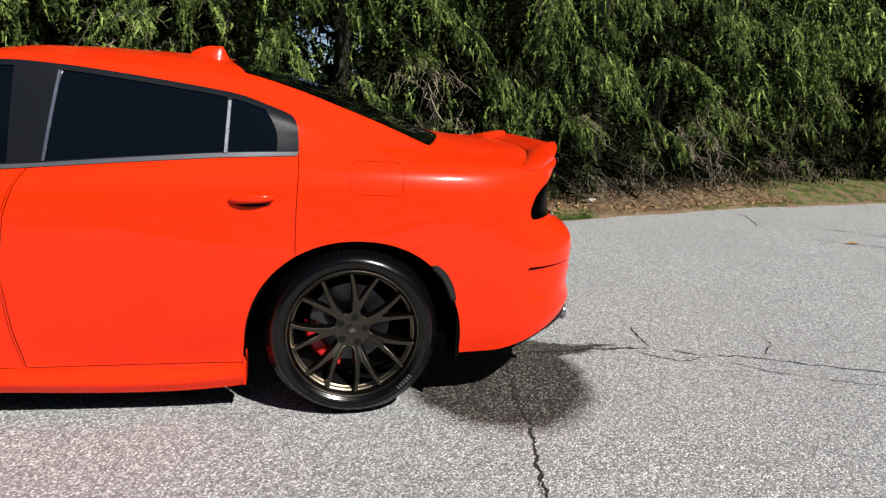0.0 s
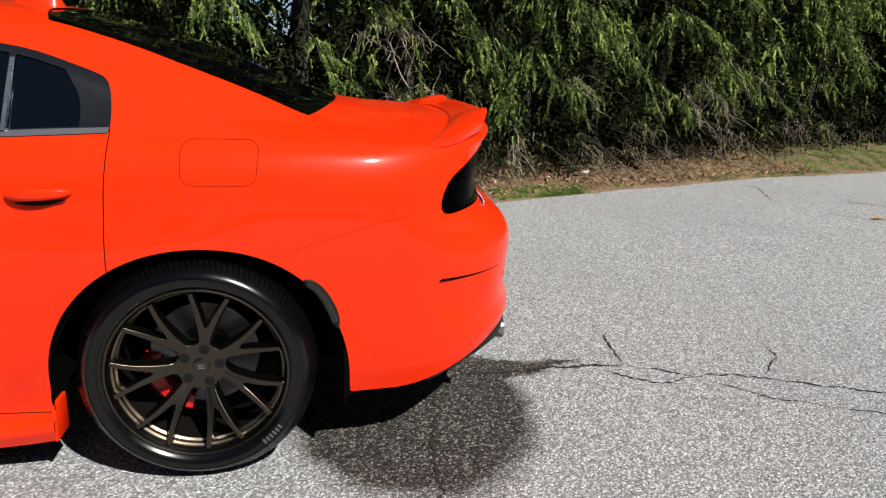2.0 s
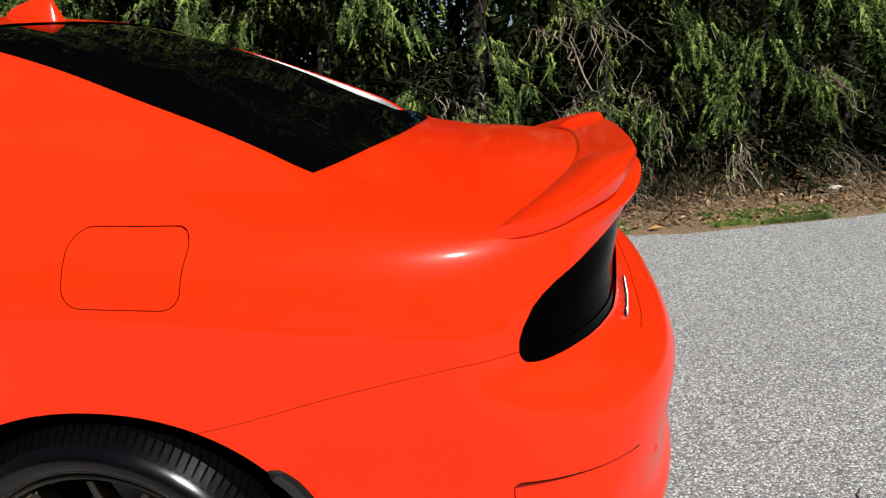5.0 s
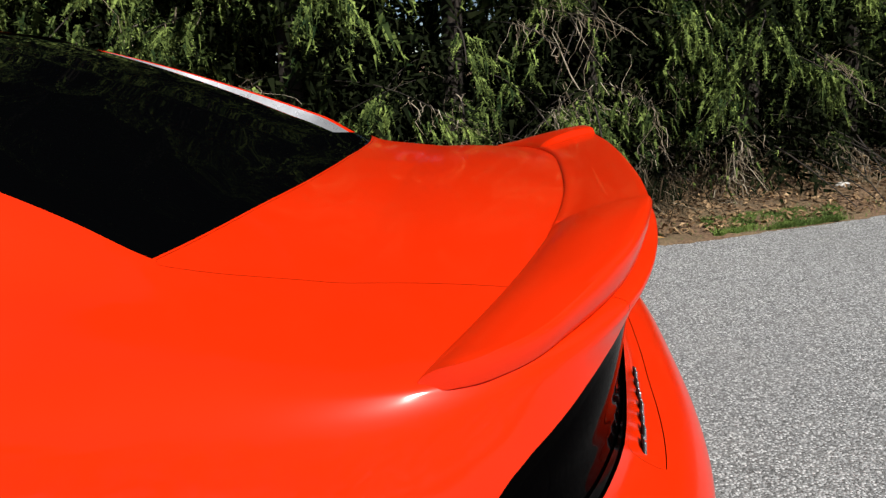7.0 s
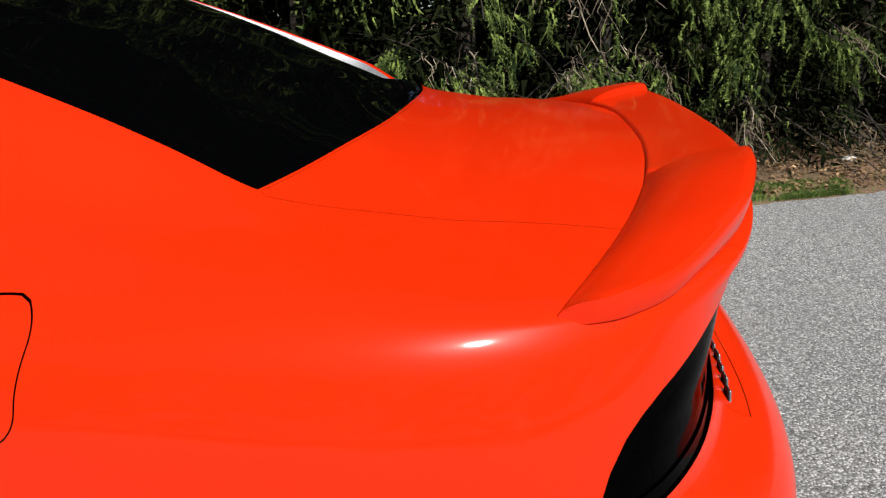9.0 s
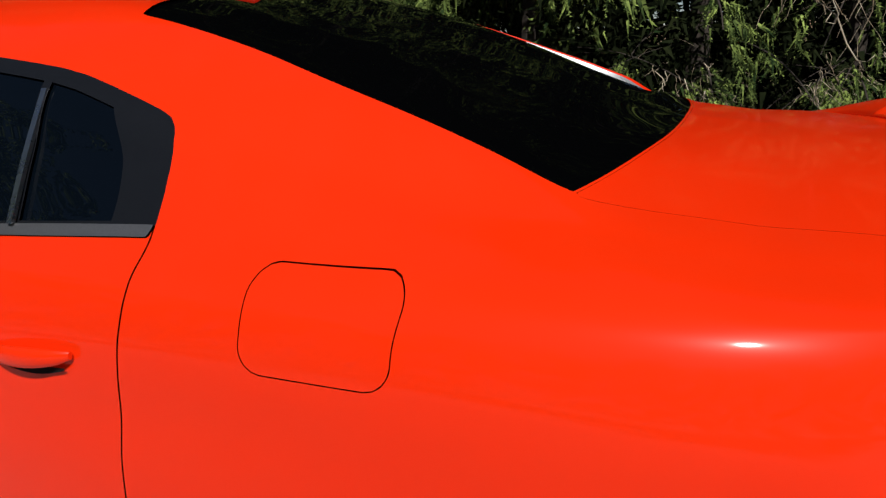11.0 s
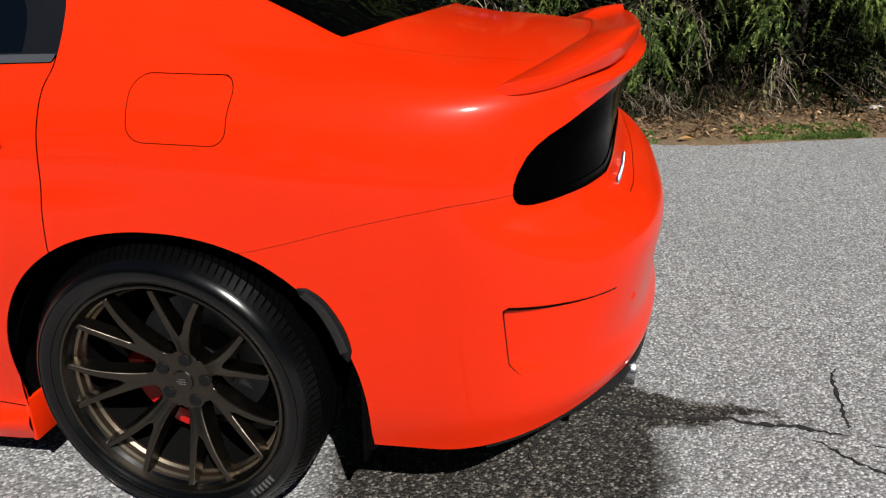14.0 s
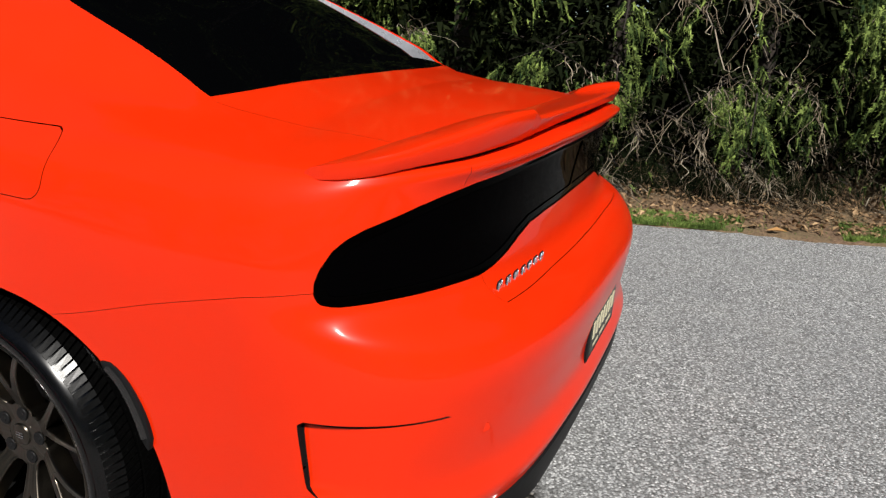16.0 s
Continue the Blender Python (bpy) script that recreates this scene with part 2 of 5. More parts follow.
# ---------------------------------------------------------------- the car's outer skin
# x runs back from the rear axle, r is the distance from the centre plane. Seventeen lines run along the body from the
# sill (0) over the shoulder (9, 10) to the middle of the roof (16); behind PIVOT they fan round the tail.
PIVOT, NOSE = 0.60, -3.50
LINES = [
    curve((-3.5, .80, .20), (-1.4, .900, .108), (-.46, .905, .116), (0, .90, .22), (.25, .912, .234), (.6, .905, .250)),
    curve((-3.5, .86, .30), (-1.4, .924, .160), (-.46, .926, .172), (0, .93, .30), (.25, .935, .34), (.6, .926, .355)),
    curve((-3.5, .88, .40), (-1.4, .900, .232), (-.46, .906, .245), (0, .94, .45), (.25, .946, .49), (.6, .932, .50)),
    curve((-3.5, .89, .50), (-1.4, .920, .38), (-.46, .940, .42), (-.2, .958, .56), (0, .957, .60), (.25, .950, .62), (.6, .932, .62)),
    curve((-3.5, .895, .60), (-1.4, .938, .57), (-.46, .960, .60), (-.2, .970, .67), (0, .964, .71), (.25, .952, .72), (.6, .930, .72)),
    curve((-3.5, .895, .68), (-1.4, .942, .70), (-.46, .958, .74), (-.2, .965, .77), (0, .961, .79), (.25, .951, .79), (.6, .927, .79)),
    curve((-3.5, .89, .74), (-1.4, .942, .79), (-.46, .948, .83), (0, .952, .86), (.25, .949, .855), (.6, .924, .845)),
    curve((-3.5, .88, .79), (-1.4, .936, .86), (-.46, .942, .90), (0, .947, .92), (.25, .943, .92), (.6, .917, .91)),
    curve((-3.5, .86, .83), (-1.4, .924, .92), (-.46, .930, .963), (0, .936, .98), (.25, .930, .985), (.6, .902, .968)),
    curve((-3.5, .83, .87), (-1.4, .898, .968), (-.46, .900, 1.03), (-.2, .905, 1.036), (.05, .912, 1.036), (.25, .906, 1.036), (.6, .880, 1.021)),
    curve((-3.5, .78, .90), (-2.3, .85, .985), (-1.4, .866, 1.002), (-.5, .857, 1.076), (-.235, .846, 1.091), (0, .862, 1.084), (.25, .873, 1.066), (.6, .860, 1.048)),
    curve((-3.5, .74, .92), (-2.3, .80, 1.05), (-1.4, .805, 1.20), (-.9, .805, 1.20), (-.5, .80, 1.195), (-.235, .79, 1.175), (0, .80, 1.132), (.25, .806, 1.092), (.6, .842, 1.065)),
    curve((-3.5, .66, .935), (-2.3, .74, 1.09), (-1.9, .73, 1.28), (-1.4, .722, 1.415), (-1.0, .722, 1.402), (-.75, .724, 1.367), (-.5, .73, 1.322), (-.25, .735, 1.248), (0, .728, 1.177), (.25, .715, 1.122), (.6, .765, 1.083)),
    curve((-3.5, .55, .95), (-2.3, .66, 1.12), (-1.9, .64, 1.32), (-1.4, .60, 1.452), (-1.0, .585, 1.455), (-.75, .56, 1.450), (-.48, .558, 1.419), (-.217, .569, 1.349), (-.06, .589, 1.294), (.125, .600, 1.227), (.255, .613, 1.175), (.348, .634, 1.137), (.6, .67, 1.101)),
    curve((-3.5, .38, .97), (-2.3, .42, 1.145), (-1.9, .42, 1.345), (-1.4, .40, 1.478), (-1.0, .40, 1.483), (-.75, .395, 1.475), (-.48, .39, 1.447), (-.25, .39, 1.393), (0, .395, 1.314), (.2, .405, 1.235), (.36, .42, 1.174), (.6, .45, 1.132)),
    curve((-3.5, .19, .98), (-2.3, .21, 1.155), (-1.9, .21, 1.352), (-1.4, .20, 1.486), (-1.0, .20, 1.494), (-.75, .20, 1.488), (-.48, .20, 1.460), (-.25, .20, 1.410), (0, .20, 1.334), (.2, .20, 1.254), (.38, .21, 1.184), (.6, .22, 1.150)),
    curve((-3.5, 0, .985), (-2.3, 0, 1.158), (-1.9, 0, 1.355), (-1.4, 0, 1.488), (-1.0, 0, 1.498), (-.75, 0, 1.492), (-.48, 0, 1.464), (-.25, 0, 1.415), (0, 0, 1.340), (.2, 0, 1.260), (.38, 0, 1.188), (.6, 0, 1.156)),
]
# the same lines at the middle of the tail: how far behind PIVOT, how high, how square the corner
TAIL = [(.536, .390, 3.0), (.545, .44, 3.0), (.524, .52, 3.0), (.532, .62, 3.0), (.540, .712, 2.9), (.500, .772, 2.8),
        (.424, .812, 2.6), (.400, .885, 2.7), (.402, .96, 2.8), (.422, 1.062, 2.7), (.453, 1.095, 2.6), (.441, 1.108, 2.6),
        (.388, 1.116, 2.6), (.330, 1.125, 2.5), (.220, 1.140, 2.4), (.110, 1.151, 2.2), (0, 1.156, 2.0)]
SUB = 10


def across(lines):
    """Points between the lines: rows of (r, z) at SUB steps a line."""
    n = lines.shape[1]
    q = np.linspace(0, n - 1, (n - 1) * SUB + 1)
    out = []
    for row in lines:
        out.append(curve(*[(j, *row[j]) for j in range(n)])(q))
    return np.array(out)


def smooth_rows(a, sigma):
    """Fair the rows along the body."""
    k = np.exp(-0.5 * (np.arange(-12, 13) / sigma) ** 2)
    k /= k.sum()
    pad = np.concatenate([2 * a[:1] - a[12:0:-1], a, 2 * a[-1:] - a[-2:-14:-1]])
    return sum(k[i] * pad[i:i + len(a)] for i in range(25))


def skin():
    """The grid of the near half: places, normals and, for each, x or the fan's angle, and the line's number."""
    xs = np.r_[np.arange(NOSE, -1.6, .04), np.arange(-1.6, PIVOT + 1e-6, .0125)]
    body = np.stack([line(xs) for line in LINES], 1)
    th = np.radians(np.arange(1, 91))
    blend = np.clip(np.degrees(th) / 62, 0, 1)
    blend = blend * blend * (3 - 2 * blend)
    fan = np.zeros((90, 17, 2))
    for j, (b, z, n) in enumerate(TAIL):
        w, z0 = body[-1, j]
        if b:
            fan[:, j, 0] = ((np.cos(th) / w) ** n + (np.sin(th) / b) ** n) ** (-1 / n)
        quick = np.clip(np.degrees(th) / 32, 0, 1)
        fan[:, j, 1] = z0 + (z - z0) * (quick * quick * (3 - 2 * quick) if j < 2 else blend)
        late = np.clip((np.degrees(th) - 32) / 30, 0, 1)
        fan[:, j, 1] += (.045, .028, .008)[j] * late * late * (3 - 2 * late) if j < 3 else 0
    tf = np.radians(np.arange(0, 90, 4))[::-1] + radians(4)
    front = np.zeros((len(tf), 17, 2))
    for j in range(17):
        w, z0 = body[0, j]
        b = .52 * w / .88
        if w > 1e-6:
            front[:, j, 0] = ((np.cos(tf).clip(0) / w) ** 2.8 + (np.sin(tf) / b) ** 2.8) ** (-1 / 2.8)
        front[:, j, 1] = z0 - .03 * np.sin(tf) ** 2
    sec = np.concatenate([across(front), smooth_rows(across(body), 2.5), across(fan)])
    r, z = sec[..., 0], sec[..., 1]
    px = np.r_[np.full(len(tf), NOSE), xs, np.full(90, PIVOT)][:, None]
    ang = np.r_[-tf, np.zeros(len(xs)), th][:, None]
    pos = np.stack([px + r * np.sin(ang), -r * np.cos(ang), z], -1)
    seam = len(tf) + len(xs)
    soft = pos.copy()
    for _ in range(3):
        soft[1:-1] = .25 * soft[:-2] + .5 * soft[1:-1] + .25 * soft[2:]
    w = np.exp(-((np.arange(len(pos)) - seam) / 8.0) ** 2)[:, None, None]
    pos = pos * (1 - w) + soft * w
    du, dv = np.gradient(pos, axis=0), np.gradient(pos, axis=1)
    dv[:, -1] = pos[:, -1] - pos[:, -2]
    nor = clear_normals(np.cross(dv, du))
    k = np.argmin(abs(xs + .5)) + len(tf)
    if nor[k, 60, 1] > 0:
        nor = -nor
    # fair the shading over the haunch, where the sides turn into the tail
    even = nor.copy()
    for k in range(300):
        even[1:-1] = .25 * even[:-2] + .5 * even[1:-1] + .25 * even[2:]
        if k % 10 == 0:
            even[:, 1:-1] = .25 * even[:, :-2] + .5 * even[:, 1:-1] + .25 * even[:, 2:]
    line = np.arange(nor.shape[1]) / SUB
    w = np.exp(-((np.arange(len(pos)) - seam + 4) / 22.0) ** 2)[:, None, None] * np.clip(np.minimum(line - 6.8, 12.0 - line), 0, 1)[None, :, None]
    flank = np.clip((np.r_[np.full(len(tf), NOSE), xs, np.full(90, 9)] + 1.5) / .3, 0, 1) * np.clip((.5 - np.r_[np.full(len(tf), NOSE), xs, np.full(90, 9)]) / .3, 0, 1)
    w = np.maximum(w, .9 * flank[:, None, None] * np.clip(np.minimum(line - 3.2, 8.6 - line) / 1.2, 0, 1)[None, :, None])
    nor = clear_normals(nor * (1 - w) + even * w)
    nor[:, -1, 1] = 0
    nor[seam + 1:, -1] = nor[seam, -1]
    nor[-1, :, 1] = 0
    nor = clear_normals(nor)
    s = np.broadcast_to(np.where(ang > 0, 1 + np.degrees(ang), px - PIVOT * 0), r.shape)
    v = np.broadcast_to(np.arange(r.shape[1]) / SUB, r.shape)
    return pos, nor, s, v


class Soup:
    """Faces of the skin that are cut along lines f = 0 into panels."""

    def __init__(self):
        pos, nor, s, v = skin()
        nu, nv = v.shape
        self.grid = pos, nor
        self.data = list(np.concatenate([pos, nor, s[..., None], v[..., None]], -1).reshape(-1, 8))
        idx = np.arange(nu * nv).reshape(nu, nv)
        q = np.stack([idx[:-1, :-1], idx[:-1, 1:], idx[1:, 1:], idx[1:, :-1]], -1).reshape(-1, 4)
        self.all = [list(f) for f in q]

    def cut(self, faces, f):
        """Split faces into those with f < 0 and the rest."""
        a = np.array(self.data)
        val = f(a[:, 0], -a[:, 1], a[:, 2], a[:, 6], a[:, 7])
        val = np.where(abs(val) < 1e-5, 1e-5, val)
        val = list(val)
        made, ins, outs = {}, [], []
        for face in faces:
            neg = [val[i] < 0 for i in face]
            if all(neg):
                ins.append(face)
            elif not any(neg):
                outs.append(face)
            else:
                a_, b_ = [], []
                for i, j, ni, nj in zip(face, face[1:] + face[:1], neg, neg[1:] + neg[:1]):
                    (a_ if ni else b_).append(i)
                    if ni != nj:
                        key = (min(i, j), max(i, j))
                        if key not in made:
                            t = val[key[0]] / (val[key[0]] - val[key[1]])
                            d = self.data[key[0]] * (1 - t) + self.data[key[1]] * t
                            d[3:6] /= max(np.linalg.norm(d[3:6]), 1e-9)
                            made[key] = len(self.data)
                            self.data.append(d)
                        a_.append(made[key])
                        b_.append(made[key])
                if len(a_) > 2:
                    ins.append(a_)
                if len(b_) > 2:
                    outs.append(b_)
        return ins, outs

    def panel(self, faces, f, gap=.0016):
        """Take a panel out along f = 0, with an open joint round it."""
        rest, far = self.cut(faces, lambda *q: f(*q) - gap)
        near, _ = self.cut(rest, lambda *q: f(*q) + gap)
        return near, far

    def mesh(self, name, faces, mat, sides=(1,), lip=.010, push=0.0):
        """One mesh from faces: near side (1), mirrored far side (-1) or both, its open edges turned in by lip."""
        verts, nors, out = [], [], []
        use = sorted({i for f in faces for i in f})
        at = {i: n for n, i in enumerate(use)}
        d = np.array([self.data[i] for i in use])
        count = {}
        for f in faces:
            for i, j in zip(f, f[1:] + f[:1]):
                count[(min(i, j), max(i, j))] = count.get((min(i, j), max(i, j)), 0) + 1
        for side in sides:
            p, n = d[:, :3] + d[:, 3:6] * push, d[:, 3:6].copy()
            mid = abs(p[:, 1]) < 1e-6
            p, n = p * (1, side, 1), n * (1, side, 1)
            base = len(verts)
            verts += list(p)
            nors += list(n)
            for f in faces:
                g = [base + at[i] for i in f]
                out.append(g if side < 0 else g[::-1])
                if lip:
                    for i, j in zip(f, f[1:] + f[:1]):
                        if count[(min(i, j), max(i, j))] == 1 and not (mid[at[i]] and mid[at[j]]):
                            a, b = at[i], at[j]
                            e = clear_normals(np.cross(p[b] - p[a], n[a]))
                            c = len(verts)
                            verts += [p[b], p[a], p[a] - n[a] * lip, p[b] - n[b] * lip]
                            nors += [e * (1 if side > 0 else -1)] * 4
                            out.append([c, c + 1, c + 2, c + 3] if side < 0 else [c + 3, c + 2, c + 1, c])
        return mesh_data(name, verts, out, mat, nors)

# ---------------------------------------------------------------- ground
rng = np.random.default_rng(7)
EDGE = curve((-40, -6.0), (-12, .4), (-6, 1.55), (-2, 2.35), (.8, 3.14), (1.7, 3.47), (2.4, 3.70), (3.5, 4.15), (5.4, 4.95), (8.9, 5.95), (16, 7.6), (40, 13))


def edge_y(x):
    return EDGE(x)[:, 0]


def dip(x, y):
    """The asphalt sinks by a centimetre under the parked car."""
    def ease(v):
        v = np.clip(v, 0, 1)
        return v * v * (3 - 2 * v)
    x, y = np.asarray(x, float), np.asarray(y, float)
    return -.012 * ease((1.0 - x) / .7) * ease((x + 5.0) / 1.2) * ease((y + 2.1) / .9) * ease((2.1 - y) / .9)


def sheet(name, xs, rows, mat, kind_label):
    verts, faces = [], []
    for r in rows:
        verts += list(zip(xs, r[0], r[1]))
    n = len(xs)
    for j in range(len(rows) - 1):
        for i in range(n - 1):
            faces.append((j * n + i, j * n + i + 1, (j + 1) * n + i + 1, (j + 1) * n + i))
    return add(name, mesh_data(name, verts, faces, mat), None, kind_label, "ground", "structure")


gx = np.r_[-400, -120, -60, np.arange(-40, -8, 2.0), np.arange(-8, 12, .06), np.arange(12, 41, 2.0), 80, 150, 400]
wob = np.interp(gx, np.arange(-8, 12, .06), rng.normal(0, .012, len(np.arange(-8, 12, .06))))
ey = edge_y(gx) + wob + .03 * np.sin(gx * 2.3) + .02 * np.sin(gx * 5.1 + 1)
across_road = [np.full(len(gx), v) for v in (-400.0, -12.0, -8.5, *np.arange(-2.2, 2.21, .1))]
across_road = [np.minimum(v, ey - .6 + .0005 * k) for k, v in enumerate(across_road)] + [ey - .5, ey]
sheet("road", gx, [(v, dip(gx, v)) for v in across_road], ASPHALT, "light grey weathered asphalt with aggregate and cracks")
rows = [(ey, np.full(len(gx), -.001))]
for d in (.03, .10, .2, .35, .5, .7, .9, 1.2, 1.6, 2.2, 3.5, 6, 15, 60, 400):
    rows.append((ey + d, .012 + .05 * min(d, 1.2) + np.where(abs(gx) < 12, rng.normal(0, .012, len(gx)), 0)))
sheet("ground", gx, rows, SOIL, "brown soil with leaf litter under the trees")


# cracks in the asphalt, and two branch shadows drawn in the same dark fill
def crack(path, width, seed):
    """A jagged dark strip along a path."""
    r = np.random.default_rng(seed)
    p = np.array(path, float)
    seg = np.r_[0, np.cumsum(np.hypot(*np.diff(p, axis=0).T))]
    t = np.arange(0, seg[-1], .014)
    q = np.stack([np.interp(t, seg, p[:, 0]), np.interp(t, seg, p[:, 1])], 1)
    d = clear_normals(np.gradient(q, axis=0))
    n = np.stack([-d[:, 1], d[:, 0]], 1)
    jit = np.convolve(r.normal(0, .015, len(t) + 4), np.ones(5) / 5, "same")[2:-2] + r.normal(0, .0025, len(t))
    w = width * (.35 + 1.2 * r.random(len(t)) ** 1.8) * np.clip(np.minimum(np.arange(len(t)), np.arange(len(t))[::-1]) / 8, .15, 1)
    a, b = q + n * (jit + w)[:, None], q + n * (jit - w)[:, None]
    verts = [(x, y, .0035 + float(dip(x, y))) for x, y in (*a, *b)]
    m = len(t)
    return verts, [(i, i + 1, m + i + 1, m + i) for i in range(m - 1)]


for k, (path, width) in enumerate([
        ([(.62, -1.95), (.655, -1.583), (.739, -1.258), (.78, -.846), (.86, -.45), (.95, -.31)], .0070),
        ([(.95, -.31), (1.125, -.301), (1.24, -.285), (1.367, -.27), (1.491, -.266), (1.618, -.263), (1.766, -.275)], .0085),
        ([(1.766, -.275), (1.809, -.305), (1.898, -.336), (1.96, -.376), (2.047, -.442), (2.096, -.427), (2.203, -.419), (2.284, -.451), (2.40, -.50), (2.8, -.66), (3.2, -.83)], .0050),
        ([(1.60, -.30), (1.66, -.343), (1.742, -.408), (1.818, -.459), (1.898, -.476), (1.974, -.445), (2.047, -.442)], .0045),
        ([(1.766, -.275), (1.773, -.167), (1.78, -.072), (1.806, .044), (1.839, .163)], .0050),
        ([(2.346, -.466), (2.404, -.412), (2.469, -.334), (2.553, -.24), (2.60, -.12)], .0042),
        ([(2.053, -.466), (2.121, -.519), (2.198, -.582), (2.25, -.647), (2.42, -.74), (2.8, -.90), (3.3, -1.05)], .0032),
        ([(.655, -1.583), (.60, -1.95), (.66, -2.3)], .006),
        ([(5.45, 4.72), (5.53, 4.47), (5.36, 4.1), (5.207, 3.695)], .008),
        # These last two strips are painted shadows of thin branches, not cracks.
        ([(5.35, 2.93), (5.62, 2.74), (5.80, 2.62), (6.3, 2.30)], .010),
        ([(5.95, 3.66), (6.165, 3.48), (6.43, 3.22), (6.9, 2.80)], .014)]):
    v, f = crack(path, width, 30 + k)
    add("crack", mesh_data("crack", v, f, CRACKSHADE, smooth=False), None, "dark jagged strip among the asphalt's cracks and painted branch shadows", "crack", "structure")


# ---------------------------------------------------------------- verge: grass, leaves, twigs
def ground_z(d):
    return .012 + .05 * np.minimum(d, 1.2)


def tufts(spans, count, seed, tall):
    """Grass blades in patches along the edge: spans of (x0, x1, d0, d1) behind the edge."""
    rg = np.random.default_rng(seed)
    out = []
    for x0, x1, d0, d1, share in spans:
        n = int(count * share)
        px = x0 + (x1 - x0) * rg.random(n)
        d = d0 + (d1 - d0) * rg.random(n)
        keep = np.sin(px * 7 + d * 5) + np.sin(px * 17 - d * 11) + rg.normal(0, .8, n) > -.5
        px, d = px[keep], d[keep]
        n = len(px)
        base = np.stack([px, edge_y(px) + d, ground_z(d) - .005], 1)
        a = rg.random(n) * 2 * math.pi
        h = tall * (.4 + .9 * rg.random(n))
        w = np.stack([np.cos(a), np.sin(a), np.zeros(n)], 1) * (.0022 + .002 * rg.random(n))[:, None]
        tip = base + np.stack([np.cos(a + 1.5) * h * .6, np.sin(a + 1.5) * h * .6, h], 1) * (.6 + .5 * rg.random(n))[:, None]
        out.append(np.stack([base + w, base - w, tip], 1).reshape(-1, 3))
    return np.concatenate(out)


def litter(n, seed):
    """Fallen leaves: small bent quads as pairs of triangles."""
    rg = np.random.default_rng(seed)
    px = -3 + 10.2 * rg.random(n) ** .9
    d = .10 + 1.9 * rg.random(n) ** 1.2
    c = np.stack([px, edge_y(px) + d, ground_z(d) + .012 + .02 * rg.random(n)], 1)
    a = rg.random(n) * 2 * math.pi
    s = (.010 + .022 * rg.random(n) ** 2)[:, None]
    u = np.stack([np.cos(a), np.sin(a), rg.normal(0, .35, n)], 1) * s
    v = np.stack([-np.sin(a), np.cos(a), rg.normal(0, .35, n)], 1) * s * .6
    up = np.array([0, 0, 1.0]) * s * .35
    return np.stack([c - u, c + v + up, c + u, c - u, c + u, c - v + up], 1).reshape(-1, 3)

# ---------------------------------------------------------------- the car
car = tagged(new("car"), "orange sports sedan with dark bronze wheels, parked on asphalt", "car")
soup = Soup()
WHEELS = (.015, -3.05)


def arch(x, y, z, s, v):
    d = np.full(x.shape, 9.0)
    for cx in WHEELS:
        d = np.minimum(d, ((abs(x - cx) / .462) ** 2.15 + (np.maximum(z - .296, 0) / .462) ** 2.15) ** (1 / 2.15) * .462 - .462)
    return np.where((z < .8) & (y > .5), d, 1.0)


WINDOW_TOP = curve((-2.35, 1.00), (-2.1, 1.16), (-1.85, 1.30), (-1.6, 1.385), (-1.365, 1.415), (-1.14, 1.408), (-.96, 1.391), (-.75, 1.366), (-.517, 1.334), (-.461, 1.323), (-.355, 1.288), (-.282, 1.261))
_tx = np.linspace(-2.35, -.282, 40)
SIDE_GLASS = [(-2.35, .985), (-1.351, 1.003), (-.9, 1.044), (-.533, 1.074), (-.236, 1.088), (-.229, 1.105), (-.229, 1.15), (-.235, 1.205), (-.245, 1.234), (-.258, 1.249)] + [(x, float(WINDOW_TOP(x)[0, 0])) for x in _tx[::-1]]


def side_glass(x, y, z, s, v):
    return np.where((v < 12.8) & (v > 8.6) & (s < 1), sd_polygon(x, z, SIDE_GLASS), 1.0)


def glass_end(y):
    return .454 - .104 * (abs(y) / .634) ** 2.6


def rear_glass(x, y, z, s, v):
    return np.where(s < 1, np.maximum(np.maximum((13.0 - v) * .12, -.56 + .10 * (y / .56) ** 2 - x), x - glass_end(y)), 1.0)


def windscreen(x, y, z, s, v):
    return np.maximum(np.maximum((12.7 - v) * .12, x + 1.80 - .10 * y), -2.42 + .12 * y - x)


LIGHT = [(11.2, .868), (11.6, .852), (12.6, .847), (14, .8455), (19.5, .849), (27, .848), (32.2, .846), (35.5, .852), (39.4, .866), (44, .888), (49, .904), (60, .910), (91, .911),
         (91, 1.066), (60, 1.066), (43, 1.060), (30, 1.041), (25, 1.026), (22, 1.013), (17.5, .988), (16, .979), (14.2, .963), (12.9, .944), (11.7, .912), (11.2, .888)]


def tail_lamp(x, y, z, s, v):
    return np.where((s > 1) & (v < 12), sd_polygon((s - 1) * .014, z, [(a * .014, b) for a, b in LIGHT]), 1.0)


def trunk(x, y, z, s, v):
    side = y - .645 + .078 * np.clip((1.0 - z) / .16, 0, 1)
    return np.where(x > .3, np.maximum(np.maximum(side, glass_end(y) + .006 - x), .796 - z), 1.0)


SEAM = curve((.05, .70), (.209, .724), (.469, .800), (.60, .835))
SEAM_BACK = curve((0, .835), (3.6, .850), (7, .860), (11.2, .870), (91, .870))


def bumper(x, y, z, s, v):
    return np.where(x > .05, z - np.where(s < 1, SEAM(x)[:, 0], SEAM_BACK(np.maximum(s - 1, 0))[:, 0]), 1.0)


